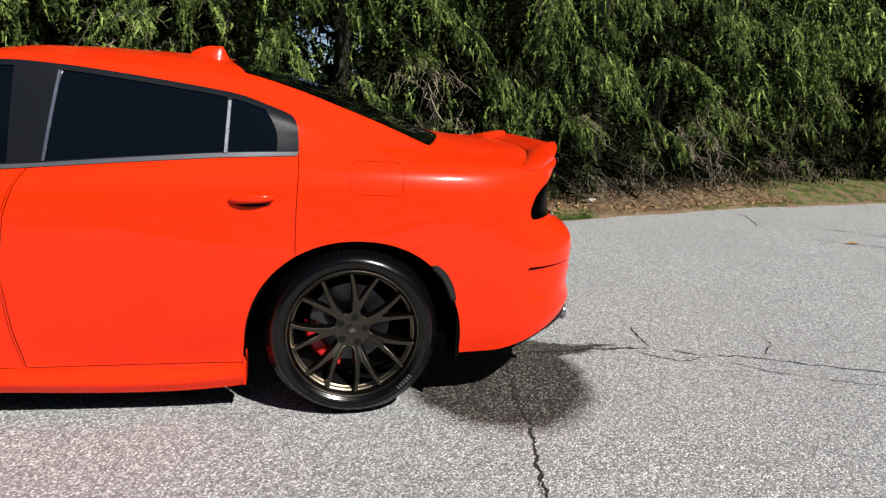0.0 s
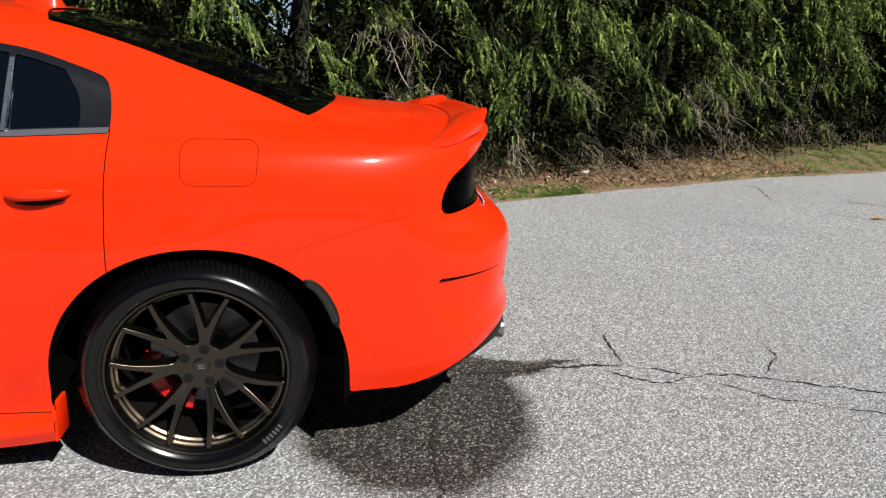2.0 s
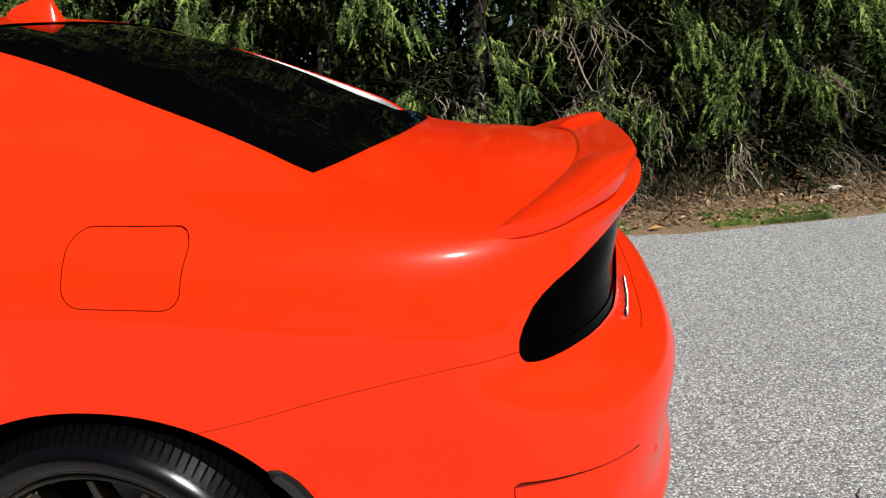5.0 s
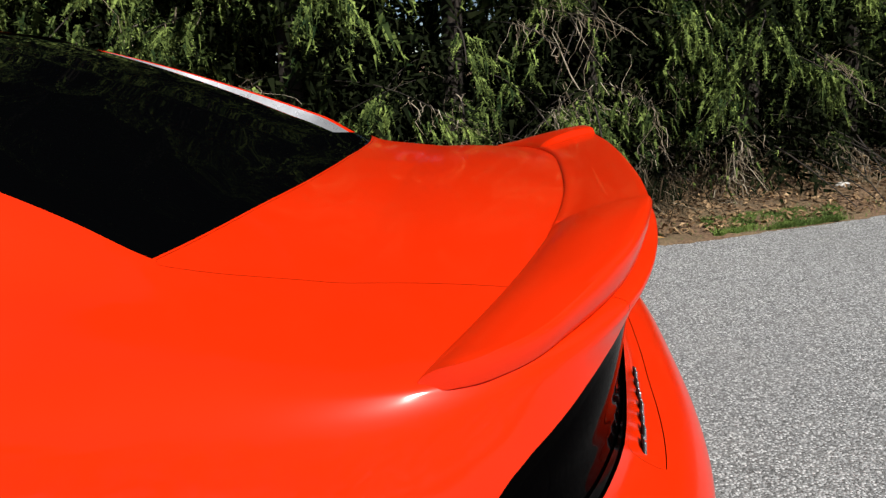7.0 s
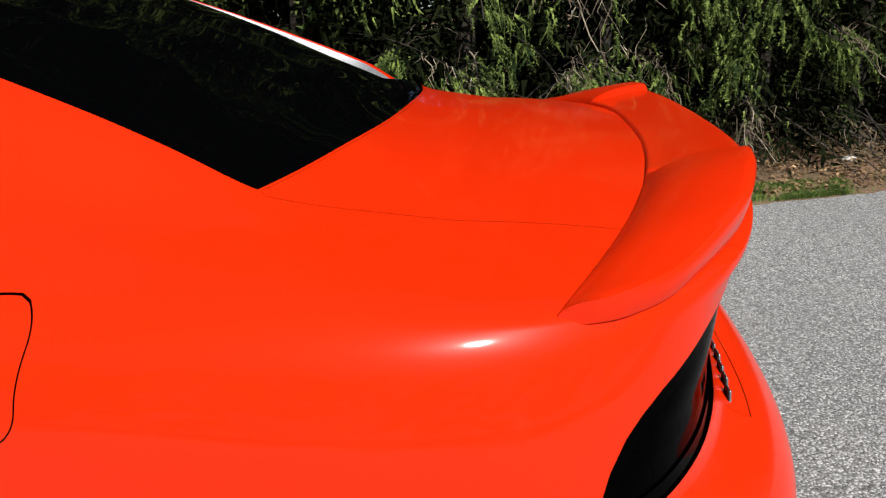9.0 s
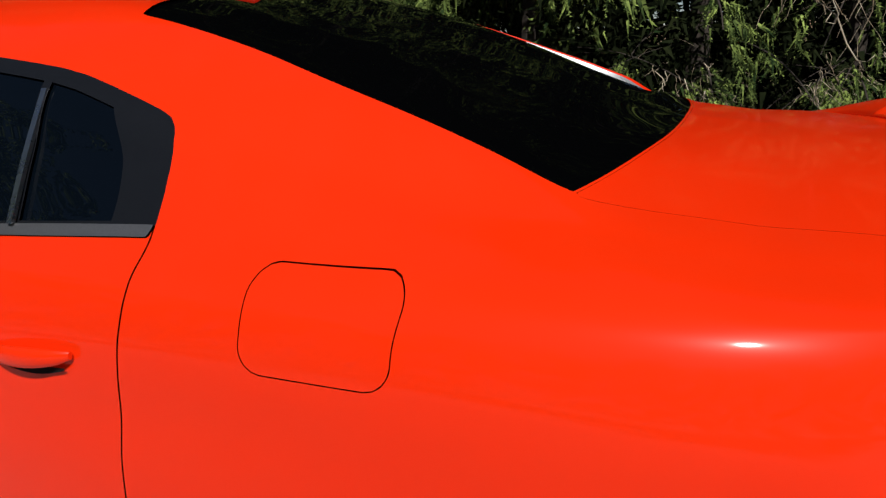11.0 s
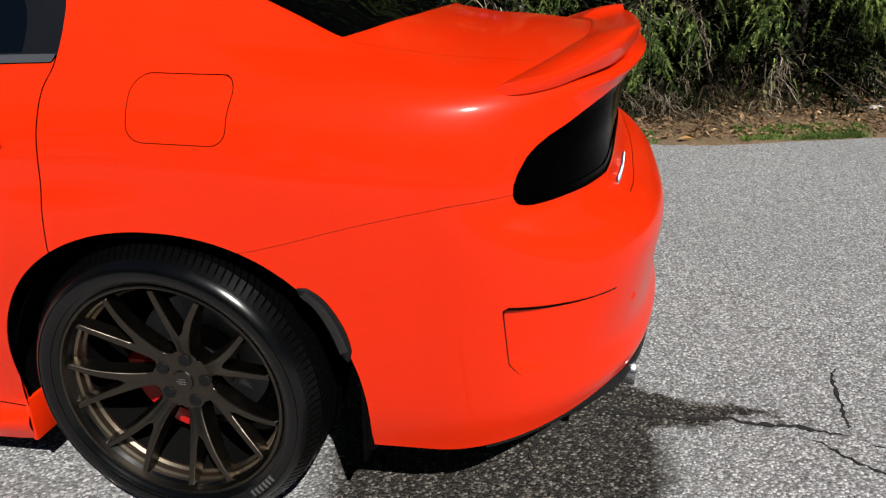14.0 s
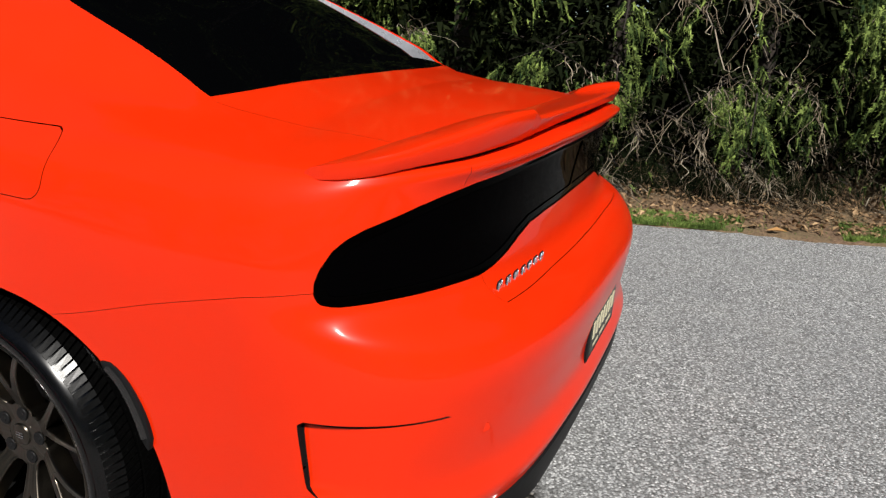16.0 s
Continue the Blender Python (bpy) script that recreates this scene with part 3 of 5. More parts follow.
DOOR = [(-.232, 1.12), (-.230, 1.085), (-.229, 1.03), (-.231, .99), (-.235, .93), (-.238, .86), (-.240, .78), (-.240, .70), (-.20, .60), (-.20, .222), (-1.292, .212),
        (-1.325, .37), (-1.348, .60), (-1.32, .84), (-1.283, .95), (-1.245, 1.02), (-1.235, 1.2)]
FRONT_DOOR = [(-1.245, 1.2), (-1.255, 1.02), (-1.293, .95), (-1.33, .84), (-1.358, .60), (-1.335, .37), (-1.302, .212), (-2.50, .222), (-2.52, .60), (-2.42, .98), (-2.35, 1.2)]


def door(poly):
    return lambda x, y, z, s, v: np.where((y > .7) & (s < 1), sd_polygon(x, z, poly), 1.0)


def fuel(x, y, z, s, v):
    qx, qz = abs(x - .0915) - .1135 + .036 + np.where(x > .1, .007 * np.clip((1.062 - z) / .07, 0, 1) ** 2 * (3 - 2 * np.clip((1.062 - z) / .07, 0, 1)), 0), abs(z - 1.0135) - .0655 + .036
    d = np.hypot(np.maximum(qx, 0), np.maximum(qz, 0)) + np.minimum(np.maximum(qx, qz), 0) - .036
    return np.where((y > .75) & (s < 1), d, 1.0)


VENT = [(10.4, .636), (18, .640), (27.5, .641), (25.5, .56), (21.5, .486), (14, .470), (11.6, .502)]


def vent(x, y, z, s, v):
    return np.where((s > 1) & (z < .7), sd_polygon((s - 1) * .0155, z, [(a * .0155, b) for a, b in VENT]) - .003, 1.0)


_, rest = soup.cut(soup.all, arch)
glass_side, rest = soup.cut(rest, side_glass)
back_glass, rest = soup.panel(rest, rear_glass, .0006)
front_glass, rest = soup.panel(rest, windscreen)
lamp, rest = soup.panel(rest, tail_lamp, .0008)
lid, rest = soup.panel(rest, trunk, .0004)
tail, rest = soup.panel(rest, bumper, .0005)
hollow, tail = soup.cut(tail, vent)
rear_door, rest = soup.panel(rest, door(DOOR), .0016)
front_door, rest = soup.panel(rest, door(FRONT_DOOR), .0012)
flap, near_rest = soup.panel(rest, fuel, .0009)

BOTH = (1, -1)
add("body_shell", soup.mesh("body_shell", near_rest, PAINT), car)
add("body_shell", soup.mesh("body_shell", rest, PAINT, (-1,)), car)
add("fuel_door", soup.mesh("fuel_door", flap, PAINT), car)
add("trunk_lid", soup.mesh("trunk_lid", lid, PAINT, BOTH), car)
add("rear_bumper", soup.mesh("rear_bumper", tail, PAINT, BOTH, lip=.02), car)


def recess(x):
    """How far the rear glass lies below the pillars beside it."""
    return .004 + .036 * np.clip((np.asarray(x) + .52) / .72, 0, 1) * np.clip((.385 - np.asarray(x)) / .04, 0, 1)


def sunken_glass():
    keep = soup.data
    soup.data = list(keep)
    for i in {i for f in back_glass for i in f}:
        d = keep[i].copy()
        e = max(0.0, 1 - (d[7] - 13.0) / 2.6)
        d[:3] -= d[3:6] * (.004 + (float(recess(d[0])) - .004) * e)
        soup.data[i] = d
    me = soup.mesh("rear_window", back_glass, GLASS, BOTH, lip=.0)
    soup.data = keep
    return me


rear_window = add("rear_window", sunken_glass(), car, "black tinted rear glass")
add("windscreen", soup.mesh("windscreen", front_glass, GLASS, BOTH, lip=.004), car)
lens_faces, bezel_faces = soup.cut(lamp, lambda x, y, z, s, v: tail_lamp(x, y, z, s, v) + .017)
taillight = add("taillight", soup.mesh("taillight", bezel_faces, LENS, BOTH, lip=.02, push=-.003), car, "smoked full-width taillight")
add("lens", soup.mesh("lens", lens_faces, SMOKE, BOTH, lip=.0, push=-.0055), taillight, "dark smoked lens")
near_door = add("rear_door", soup.mesh("rear_door", rear_door, PAINT), car)
far_door = add("rear_door", soup.mesh("rear_door", rear_door, PAINT, (-1,)), car)
add("front_door", soup.mesh("front_door", front_door, PAINT), car)
add("front_door", soup.mesh("front_door", front_door, PAINT, (-1,)), car)


def vent_depth(d):
    """How deep the outlet lies at a place: most along its upper and front edge, running out to the tail and below."""
    s, z = d[6] - 1, d[2]
    u = min(1, max(0, (s - 10) / (10.8 + max(0, z - .486) * 38)))
    w = min(1, max(0, (z - .470) / .040))
    return .023 * (1 - u) ** .9 * (w * w * (3 - 2 * w)) * (.72 + .28 * min(1, max(0, (z - .5) / .13)))


def vent_panel(side, faces_in, name, mat):
    keep = soup.data
    soup.data = list(keep)
    for i in {i for f in faces_in for i in f}:
        d = keep[i].copy()
        d[:3] -= d[3:6] * vent_depth(d)
        soup.data[i] = d
    ids = sorted({i for f in faces_in for i in f})
    at = {i: n for n, i in enumerate(ids)}
    verts = [soup.data[i][:3] * (1, side, 1) for i in ids]
    faces = [[at[i] for i in f] for f in faces_in]
    pts = np.array([soup.data[i][:3] for i in ids])
    nors = np.zeros_like(pts)
    for f in faces:
        n = np.cross(pts[f[1]] - pts[f[0]], pts[f[2]] - pts[f[0]])
        for i in f:
            nors[i] += n
    nors = clear_normals(nors)
    skin_n = np.array([soup.data[i][3:6] for i in ids])
    nors *= np.sign((nors * skin_n).sum(1))[:, None]
    mix = np.clip(np.array([vent_depth(keep[i]) for i in ids]) / .004, 0, 1)[:, None]
    nors = clear_normals(nors * mix + skin_n * (1 - mix)) * (1, side, 1)
    me = mesh_data(name, verts, [f if side < 0 else f[::-1] for f in faces], mat, nors)
    soup.data = keep
    return me


def vent_edge(side):
    """The wall round the outlet."""
    edges = {}
    for f in hollow:
        for i, j in zip(f, f[1:] + f[:1]):
            edges[(min(i, j), max(i, j))] = edges.get((min(i, j), max(i, j)), 0) + 1
    verts, faces = [], []
    for (i, j), c in edges.items():
        if c == 1:
            b = len(verts)
            for k in (i, j):
                d = soup.data[k]
                verts += [d[:3] * (1, side, 1), (d[:3] - d[3:6] * (vent_depth(d) + .001)) * (1, side, 1)]
            faces.append((b, b + 1, b + 3, b + 2))
    return mesh_data("vent_edge", verts, faces, INNER, smooth=False)


def slit(x, y, z, s, v):
    """The dark gap along the outlet's upper and front edges."""
    q = s - 1
    top = .640 - z - .017 * np.clip((27 - q) / 16, 0, 1)
    front = (q - 10.4 - 1.2 * (.636 - z) / .134) * .0155 - .0002
    return np.minimum(top, front)


slit_faces, bowl_faces = soup.cut(hollow, slit)
for side in BOTH:
    outlet = add("bumper_vent", vent_panel(side, bowl_faces, "bumper_vent", PAINT), car, "sunken outlet in the bumper's flank")
    add("vent_slit", vent_panel(side, slit_faces, "vent_slit", INNER), outlet, "dark gap along the outlet")
    add("vent_edge", vent_edge(side), outlet)


def cavity():
    """A dark lining a finger's width inside the skin, seen through joints."""
    pos, nor = soup.grid
    p = (pos - nor * .05)[::4, ::5]
    z = np.arange(p.shape[0] * p.shape[1]).reshape(p.shape[:2])
    q = np.stack([z[:-1, :-1], z[1:, :-1], z[1:, 1:], z[:-1, 1:]], -1).reshape(-1, 4)
    flat = p.reshape(-1, 3)
    keep = [f for f in q if not any(arch(*[np.array([c]) for c in (flat[i, 0], -flat[i, 1], flat[i, 2], 0, 0)])[0] < .02 for i in f)]
    verts = np.concatenate([flat, flat * (1, -1, 1)])
    faces = [tuple(f) for f in keep] + [tuple(i + len(flat) for i in f[::-1]) for f in keep]
    return mesh_data("lining", verts, faces, INNER)


add("lining", cavity(), car)
part("floor_pan", block(-3.8, .90, -.54, .54, .20, .26, .02), INNER, car)


# --- pale moulding between the rear glass and the pillars
def moulding(side, span):
    pos, nor = soup.grid
    col = 130
    rings = []
    for p, n in zip(pos[:, col], nor[:, col]):
        if -.70 < p[0] < .366:
            d = float(recess(p[0]))
            hi, lo = (p - n * .001), (p + (0, .0035, 0) - n * (d + .002))
            rings.append([tuple((hi + (lo - hi) * u) * (1, side, 1)) for u in span])
    return loft(rings)


for side in BOTH:
    part("pillar_edge", moulding(side, (0, .06, .12)), PAINT, car)
    part("glass_moulding", moulding(side, (.12, .6, 1)), MOULDING, rear_window, "pale grey moulding along the glass")


# --- side windows: trim all round, panes set in
def offset(poly, d):
    return lambda x, y, z, s, v: sd_polygon(x, z, poly) + d


def panes():
    inner, frame_faces = soup.cut(glass_side, offset(SIDE_GLASS, .022))
    tail_cut = curve((1.0, -.345), (1.10, -.318), (1.16, -.316), (1.20, -.326), (1.26, -.36), (1.45, -.5))
    keep, more = soup.cut(inner, lambda x, y, z, s, v: x - tail_cut(z)[:, 0])
    frame_faces += more
    b_post = lambda z: -1.187 + .13 * (z - 1.03)
    made = []
    for lo, hi in ((lambda z: -9 + 0 * z, lambda z: b_post(z) - .135 - .10 * (z - 1.03)),
                   (lambda z: b_post(z), lambda z: -.527 + .05 * (z - 1.08)),
                   (lambda z: -.510 + .05 * (z - 1.08), lambda z: 9 + 0 * z)):
        got, keep = soup.cut(keep, lambda x, y, z, s, v: np.maximum(lo(z) - x, x - hi(z)))
        made.append(got)
    return frame_faces + keep, made


frame_faces, pane_faces = panes()
sill_faces, frame_faces = soup.cut(frame_faces, lambda x, y, z, s, v: np.where(x > -1.9, z - curve((-1.9, 1.0), (-1.351, 1.020), (-.9, 1.061), (-.533, 1.091), (-.24, 1.104))(x)[:, 0], 1.0))
for side in BOTH:
    trim = add("window_trim", soup.mesh("window_trim", frame_faces, TRIM, (side,), lip=.012), car, "dark grey satin window surround")
    add("sill_strip", soup.mesh("sill_strip", sill_faces, SATIN, (side,), lip=.012, push=.004), trim, "satin grey strip under the glass")
    for faces in pane_faces:
        add("side_window", soup.mesh("side_window", faces, SIDEGLASS, (side,), lip=.0, push=-.005), car, "dark tinted side glass")
    for x0, w in ((-.5185, .006), (-1.187, .006)):
        zz = np.linspace(1.095 if x0 > -1 else 1.04, 1.30 if x0 > -1 else 1.385, 12)
        surf = [.007 + float(curve((1.076, .857), (1.195, .80), (1.322, .73))(z)[0, 0] if x0 > -1 else curve((1.002, .866), (1.20, .805), (1.415, .722))(z)[0, 0]) for z in zz]
        rings = [[(x0 + (.05 if x0 > -1 else .13) * (z - 1.07) + dx, -side * (r + dy), z) for dx, dy in ((-w, -.004), (-w, .004), (w, .004), (w, -.004))] for z, r in zip(zz, surf)]
        part("divider_bar", loft(rings, True, True), SILVER, car, "bright bar between the panes")


# --- door handle
def handle(side, parent):
    rings = []
    for t in np.linspace(0, 1, 13):
        x = -.497 + .176 * t
        fat = max(.15, math.sin(math.pi * min(1, max(0, t * .96 + .02))) ** .35)
        out = .948 + .020 * math.sin(math.pi * t) ** .6
        ring = []
        for a in np.linspace(0, 2 * math.pi, 14, endpoint=False):
            ring.append((x, -side * (out + .010 * fat * math.cos(a)), .920 + .010 * t + .017 * fat * math.sin(a)))
        rings.append(ring)
    part("door_handle", loft(rings, True, True), PAINT, parent)
    rings = []
    for t in np.linspace(0, 1, 9):
        x = -.47 + .135 * t
        h = .004 + .010 * math.sin(math.pi * t)
        rings.append([(x, -side * .9515, .901 + .008 * t), (x, -side * .9520, .901 + .008 * t - h)])
    part("handle_recess", loft(rings), INNER, parent)


for side, parent in ((1, near_door), (-1, far_door)):
    handle(side, parent)


# --- spoiler on the trunk lid
def deck_height(x, y):
    """The height of the skin at a place on the trunk lid."""
    pos = soup.grid[0][-150:, 95:].reshape(-1, 3)
    d = (pos[:, 0] - x) ** 2 + (pos[:, 1] + abs(y)) ** 2
    i = np.argsort(d)[:6]
    w = 1 / (d[i] + 1e-7)
    return float((pos[i, 2] * w).sum() / w.sum())


# the foot of the spoiler's trailing edge, from the middle outwards
TRAIL = curve((0, .990), (.3, .985), (.48, .973), (.55, .960), (.627, .938), (.676, .915), (.749, .870), (.79, .838), (.815, .806), (.830, .780), (.838, .756))


def spoiler():
    rings = []
    ys = np.sin(np.linspace(-1, 1, 121) * math.pi / 2) * .838
    ys = np.unique(np.r_[ys, np.linspace(.415, .470, 16), -np.linspace(.415, .470, 16)])
    top = curve((0, 1.156), (.30, 1.156), (.415, 1.155), (.428, 1.156), (.450, 1.167), (.462, 1.168), (.52, 1.166), (.56, 1.161), (.62, 1.149), (.69, 1.132), (.75, 1.113), (.80, 1.098), (.825, 1.090), (.838, 1.083))
    def even(v):
        """A running mean."""
        v = np.array(v)
        w = np.pad(v, 6, "edge")
        return np.convolve(w, np.ones(13) / 13, "valid")

    fronts = [.903 - .179 * (abs(y) / .838) ** 2.5 for y in ys]
    backs = [max(float(TRAIL(abs(y))[0, 0]), xf + .012) for y, xf in zip(ys, fronts)]
    feet = list(zip(even([deck_height(x, y) for x, y in zip(fronts, ys)]), even([deck_height(x, y) for x, y in zip(backs, ys)])))
    for y, xf, xb, (zf, zb) in zip(ys, fronts, backs, feet):
        a = abs(y)
        xt = xb + .040 * (1 - (a / .838) ** 2.2) + .004
        zt = float(top(a)[0, 0])
        zt = max(zt, max(zf, zb) + .018)
        w = xt - xf
        horn = min(1, max(0, (a - .426) / .028))
        ring = [(xf + .003, y, zf - .012), (xf, y, zf - .002), (xf + .0005, y, zf + .003), (xf + .003, y, zf + .0055)]
        for t, g0, g1 in ((.03, .06, .16), (.09, .15, .30), (.18, .26, .45), (.30, .40, .60), (.45, .56, .74), (.6, .71, .85), (.75, .84, .93), (.88, .94, .98), (.95, .985, 1.0)):
            ring.append((max(xf + w * t, xf + .004), y, max(zf + .006 + .01 * t, zf + (zt - zf) * (g0 + (g1 - g0) * horn))))
        h = zt - zb
        r = min(.008, .3 * h)
        ring += [(xt - r * .4, y, zt - r * .25), (xt, y, zt - r), (xt - .10 * (xt - xb), y, zt - .40 * h), (xt - .30 * (xt - xb), y, zb + .30 * h), (xt - .42 * (xt - xb) - .002, y, zb + .12 * h + .002), (xb - .010, y, zb + .10 * h + .001), (xb - .012, y, zb - .015)]
        rings.append(ring)
    return loft(rings, True, True)


part("spoiler", spoiler(), PAINT, car, "orange trunk spoiler with a stepped middle", smooth=38)


def gap_strip():
    """A black strip added for the shaded gap under the spoiler's trailing edge."""
    rings = []
    for y in np.linspace(-.836, .836, 110):
        a = abs(y)
        xb = max(float(TRAIL(a)[0, 0]), .903 - .179 * (a / .838) ** 2.5 + .012)
        xb -= .012 * (a / .838) ** 4
        rings.append([(xb + dx, y, deck_height(xb + dx, y) + dz) for dx, dz in ((-.016, .006), (.001, .0034), (.003, .0016), (.0034, -.002))])
    return loft(rings)


part("spoiler_gasket", gap_strip(), BLACK, car)


# --- roof aerial
def fin():
    rings = []
    for t in np.linspace(0, 1, 12):
        z = t * .072
        front, back = -.765 + .07 * t ** 1.6 + .02 * t ** 6, -.575 - .035 * t
        half = (.036 * (1 - t) ** .7 + .006) if t < 1 else .004
        ring = []
        for a in np.linspace(0, 2 * math.pi, 24, endpoint=False):
            c, s = math.cos(a), math.sin(a)
            x = (front + back) / 2 + (back - front) / 2 * c
            ring.append((x, half * s * (1 - .35 * max(0, -c)), 1.466 + .028 * (1 - (x + .765) / .19) * (1 - t) + z))
        rings.append(ring)
    return loft(rings, True, True)


part("aerial_fin", fin(), PAINT, car, "orange shark-fin aerial", smooth=50)


# --- lower rear valance, exhausts, badge, number plate, sensors
def valance():
    rings = []
    pos = soup.grid[0]
    for row in pos[-82:]:
        p = Vector(row[0])
        out = Vector((p.x - PIVOT, p.y, 0)).normalized()
        w = min(1, max(0, (math.degrees(math.atan2(p.x - PIVOT, -p.y)) - 18) / 30))
        down = Vector((0, 0, -1))
        rings.append([p - out * .004 - down * .006, p + out * .005 * w + down * .006, p + out * (.006 * w - .004) + down * (.012 + .040 * w), p - out * (.030 - .012 * w) + down * (.030 + .085 * w), p - out * .09 + down * (.050 + .10 * w), p - out * .20 + down * (.060 + .105 * w)])
    rings = [[(q[0], q[1], q[2]) for q in r] for r in rings]
    rings += [[(x, -y, z) for x, y, z in r] for r in rings[::-1]]
    return loft(rings)


part("valance", valance(), BLACK, car, "black lower rear valance")
for side in BOTH:
    bm = turned([(.034, .0), (.036, -.01), (.036, -.16), (.041, -.175), (.043, -.168), (.040, -.15), (.038, .0), (.034, .0)], 32)
    for v in bm.verts:
        x, y, z = v.co
        v.co = (1.080 + (-y - .175) * 1.0, -side * .585 + x * 1.2, .336 + z)
    part("exhaust_tip", bm, EXHAUST, car, "polished oval exhaust tip")


def skin_at(y, z):
    """The rear face's x at a place across the tail."""
    pos = soup.grid[0][-90:, :100].reshape(-1, 3)
    d = (pos[:, 1] + abs(y)) ** 2 + (pos[:, 2] - z) ** 2
    i = np.argsort(d)[:5]
    w = 1 / (d[i] + 1e-7)
    return float((pos[i, 0] * w).sum() / w.sum())


badge = tagged(add("badge", None, car), "chrome raised badge on the trunk lid")
for k in range(7):
    y = -.536 + k * .0385
    x = skin_at(y, .815)
    bm = bmesh.new()
    for j, (dy, w) in enumerate(((-.0085, .0028), (.0065, .0028))):
        one = block(x - .002, x + .0040, y + dy - w, y + dy + w, .803, .827, .0018, 2)
        me = bpy.data.meshes.new("tmp")
        one.to_mesh(me)
        one.free()
        bm.from_mesh(me)
        bpy.data.meshes.remove(me)
    one = block(x - .002, x + .004, y - .0055, y + .0055, .813 + .006 * (k % 2), .820 + .006 * (k % 2), .001, 1)
    me = bpy.data.meshes.new("tmp")
    one.to_mesh(me)
    one.free()
    bm.from_mesh(me)
    bpy.data.meshes.remove(me)
    for v in bm.verts:
        v.co.y += (v.co.z - .816) * .35
    piece = part("badge_piece", bm, CHROME, badge)
    bm = block(x - .002, x + .0012, y - .0120, y + .0100, .8015, .8285, .001, 1)
    for v in bm.verts:
        v.co.y += (v.co.z - .816) * .35
    part("badge_backing", bm, BLACK, piece, "black outline")

plate = part("number_plate", block(1.124, 1.132, -.155, .155, .522, .625, .004), plain("dark_plate_face", (.030, .032, .026), .4, grain=60).m, car, "dark number plate with pale marks in a black frame")
part("plate_frame", block(1.112, 1.130, -.174, .174, .506, .642, .006), BLACK, plate)
PLATE_MARK = plain("pale_plate_mark", (.62, .58, .40), .45, grain=120, amount=.15).m
for k in range(7):
    part("plate_mark", block(1.1315, 1.1345, -.142 + k * .041, -.120 + k * .041, .566, .612, .001, 1), PLATE_MARK, plate)
for k in range(3):
    part("plate_mark", block(1.1315, 1.1335, -.120 + k * .085, -.060 + k * .085, .536, .545, .001, 1), PLATE_MARK, plate)
for side in BOTH:
    for y, z in ((.695, .588),):
        x = skin_at(y, z)
        nx = Vector((x - PIVOT, -y * .6, 0)).normalized()
        bm = bmesh.new()
        bmesh.ops.create_cone(bm, cap_ends=True, segments=24, radius1=.011, radius2=.0098, depth=.0018)
        rot = nx.to_track_quat("Z", "Y").to_matrix().to_4x4()
        bm.transform(Matrix.Translation((x, -y, z)) @ rot)
        if side < 0:
            bm.transform(Matrix.Diagonal((1, -1, 1, 1)))
        part("parking_sensor", bm, PAINT, car)


# --- side marker at the back of the wheel arch
def marker(side):
    rings = []
    path = curve((0, .332, .652), (.35, .378, .616), (.7, .415, .555), (1, .440, .486))
    for t in np.linspace(0, 1, 14):
        cx, cz = path(t)[0]
        w = .018 * (1 - abs(2 * t - 1) ** (8 if t < .5 else 3.5)) ** .5 * (.82 + .18 * t) + .001
        d = Vector((cx + .02, 0, cz - .30)).normalized()
        y = .942
        rings.append([(cx + d.x * k * w, -side * (y + o), cz + d.z * k * w) for k, o in ((-1.3, -.035), (-1, .004), (-.6, .009), (.5, .009), (.95, .006), (1.05, -.006))])
    body = part("side_marker", loft(rings, False), BLACK, car, "dark side marker on the arch edge", smooth=50)
    rings = []
    for t in np.linspace(.10, .90, 12):
        cx, cz = path(t)[0]
        d = Vector((cx + .02, 0, cz - .30)).normalized()
        rings.append([(cx + d.x * k * .0125, -side * (.942 + o), cz + d.z * k * .0125) for k, o in ((-.9, .0092), (-.5, .0112), (.4, .0112), (.75, .0092))])
    part("marker_lens", loft(rings), plain("grey_marker_lens", (.016, .015, .015), .18, grain=200, amount=.1, bump=.02, gloss=.4).m, body, "smoky grey lens")


for side in BOTH:
    marker(side)


for side in BOTH:
    y0, y1 = sorted((-side * .918, -side * .81))
    part("sill_end", block(-.455, -.441, y0, y1, .118, .246, .006), PAINT, car)


# --- arch liners
def liner(cx, side):
    rings = []
    for a in np.linspace(-.14, math.pi + .14, 40):
        c, s = math.cos(a), math.sin(a)
        rings.append([(cx + r * c, -side * y, .296 + r * s) for r, y in ((.455, .925), (.475, .90), (.475, .60), (.10, .585))])
    return loft(rings)


for cx in WHEELS:
    for side in BOTH:
        part("arch_liner", liner(cx, side), LINER, car)


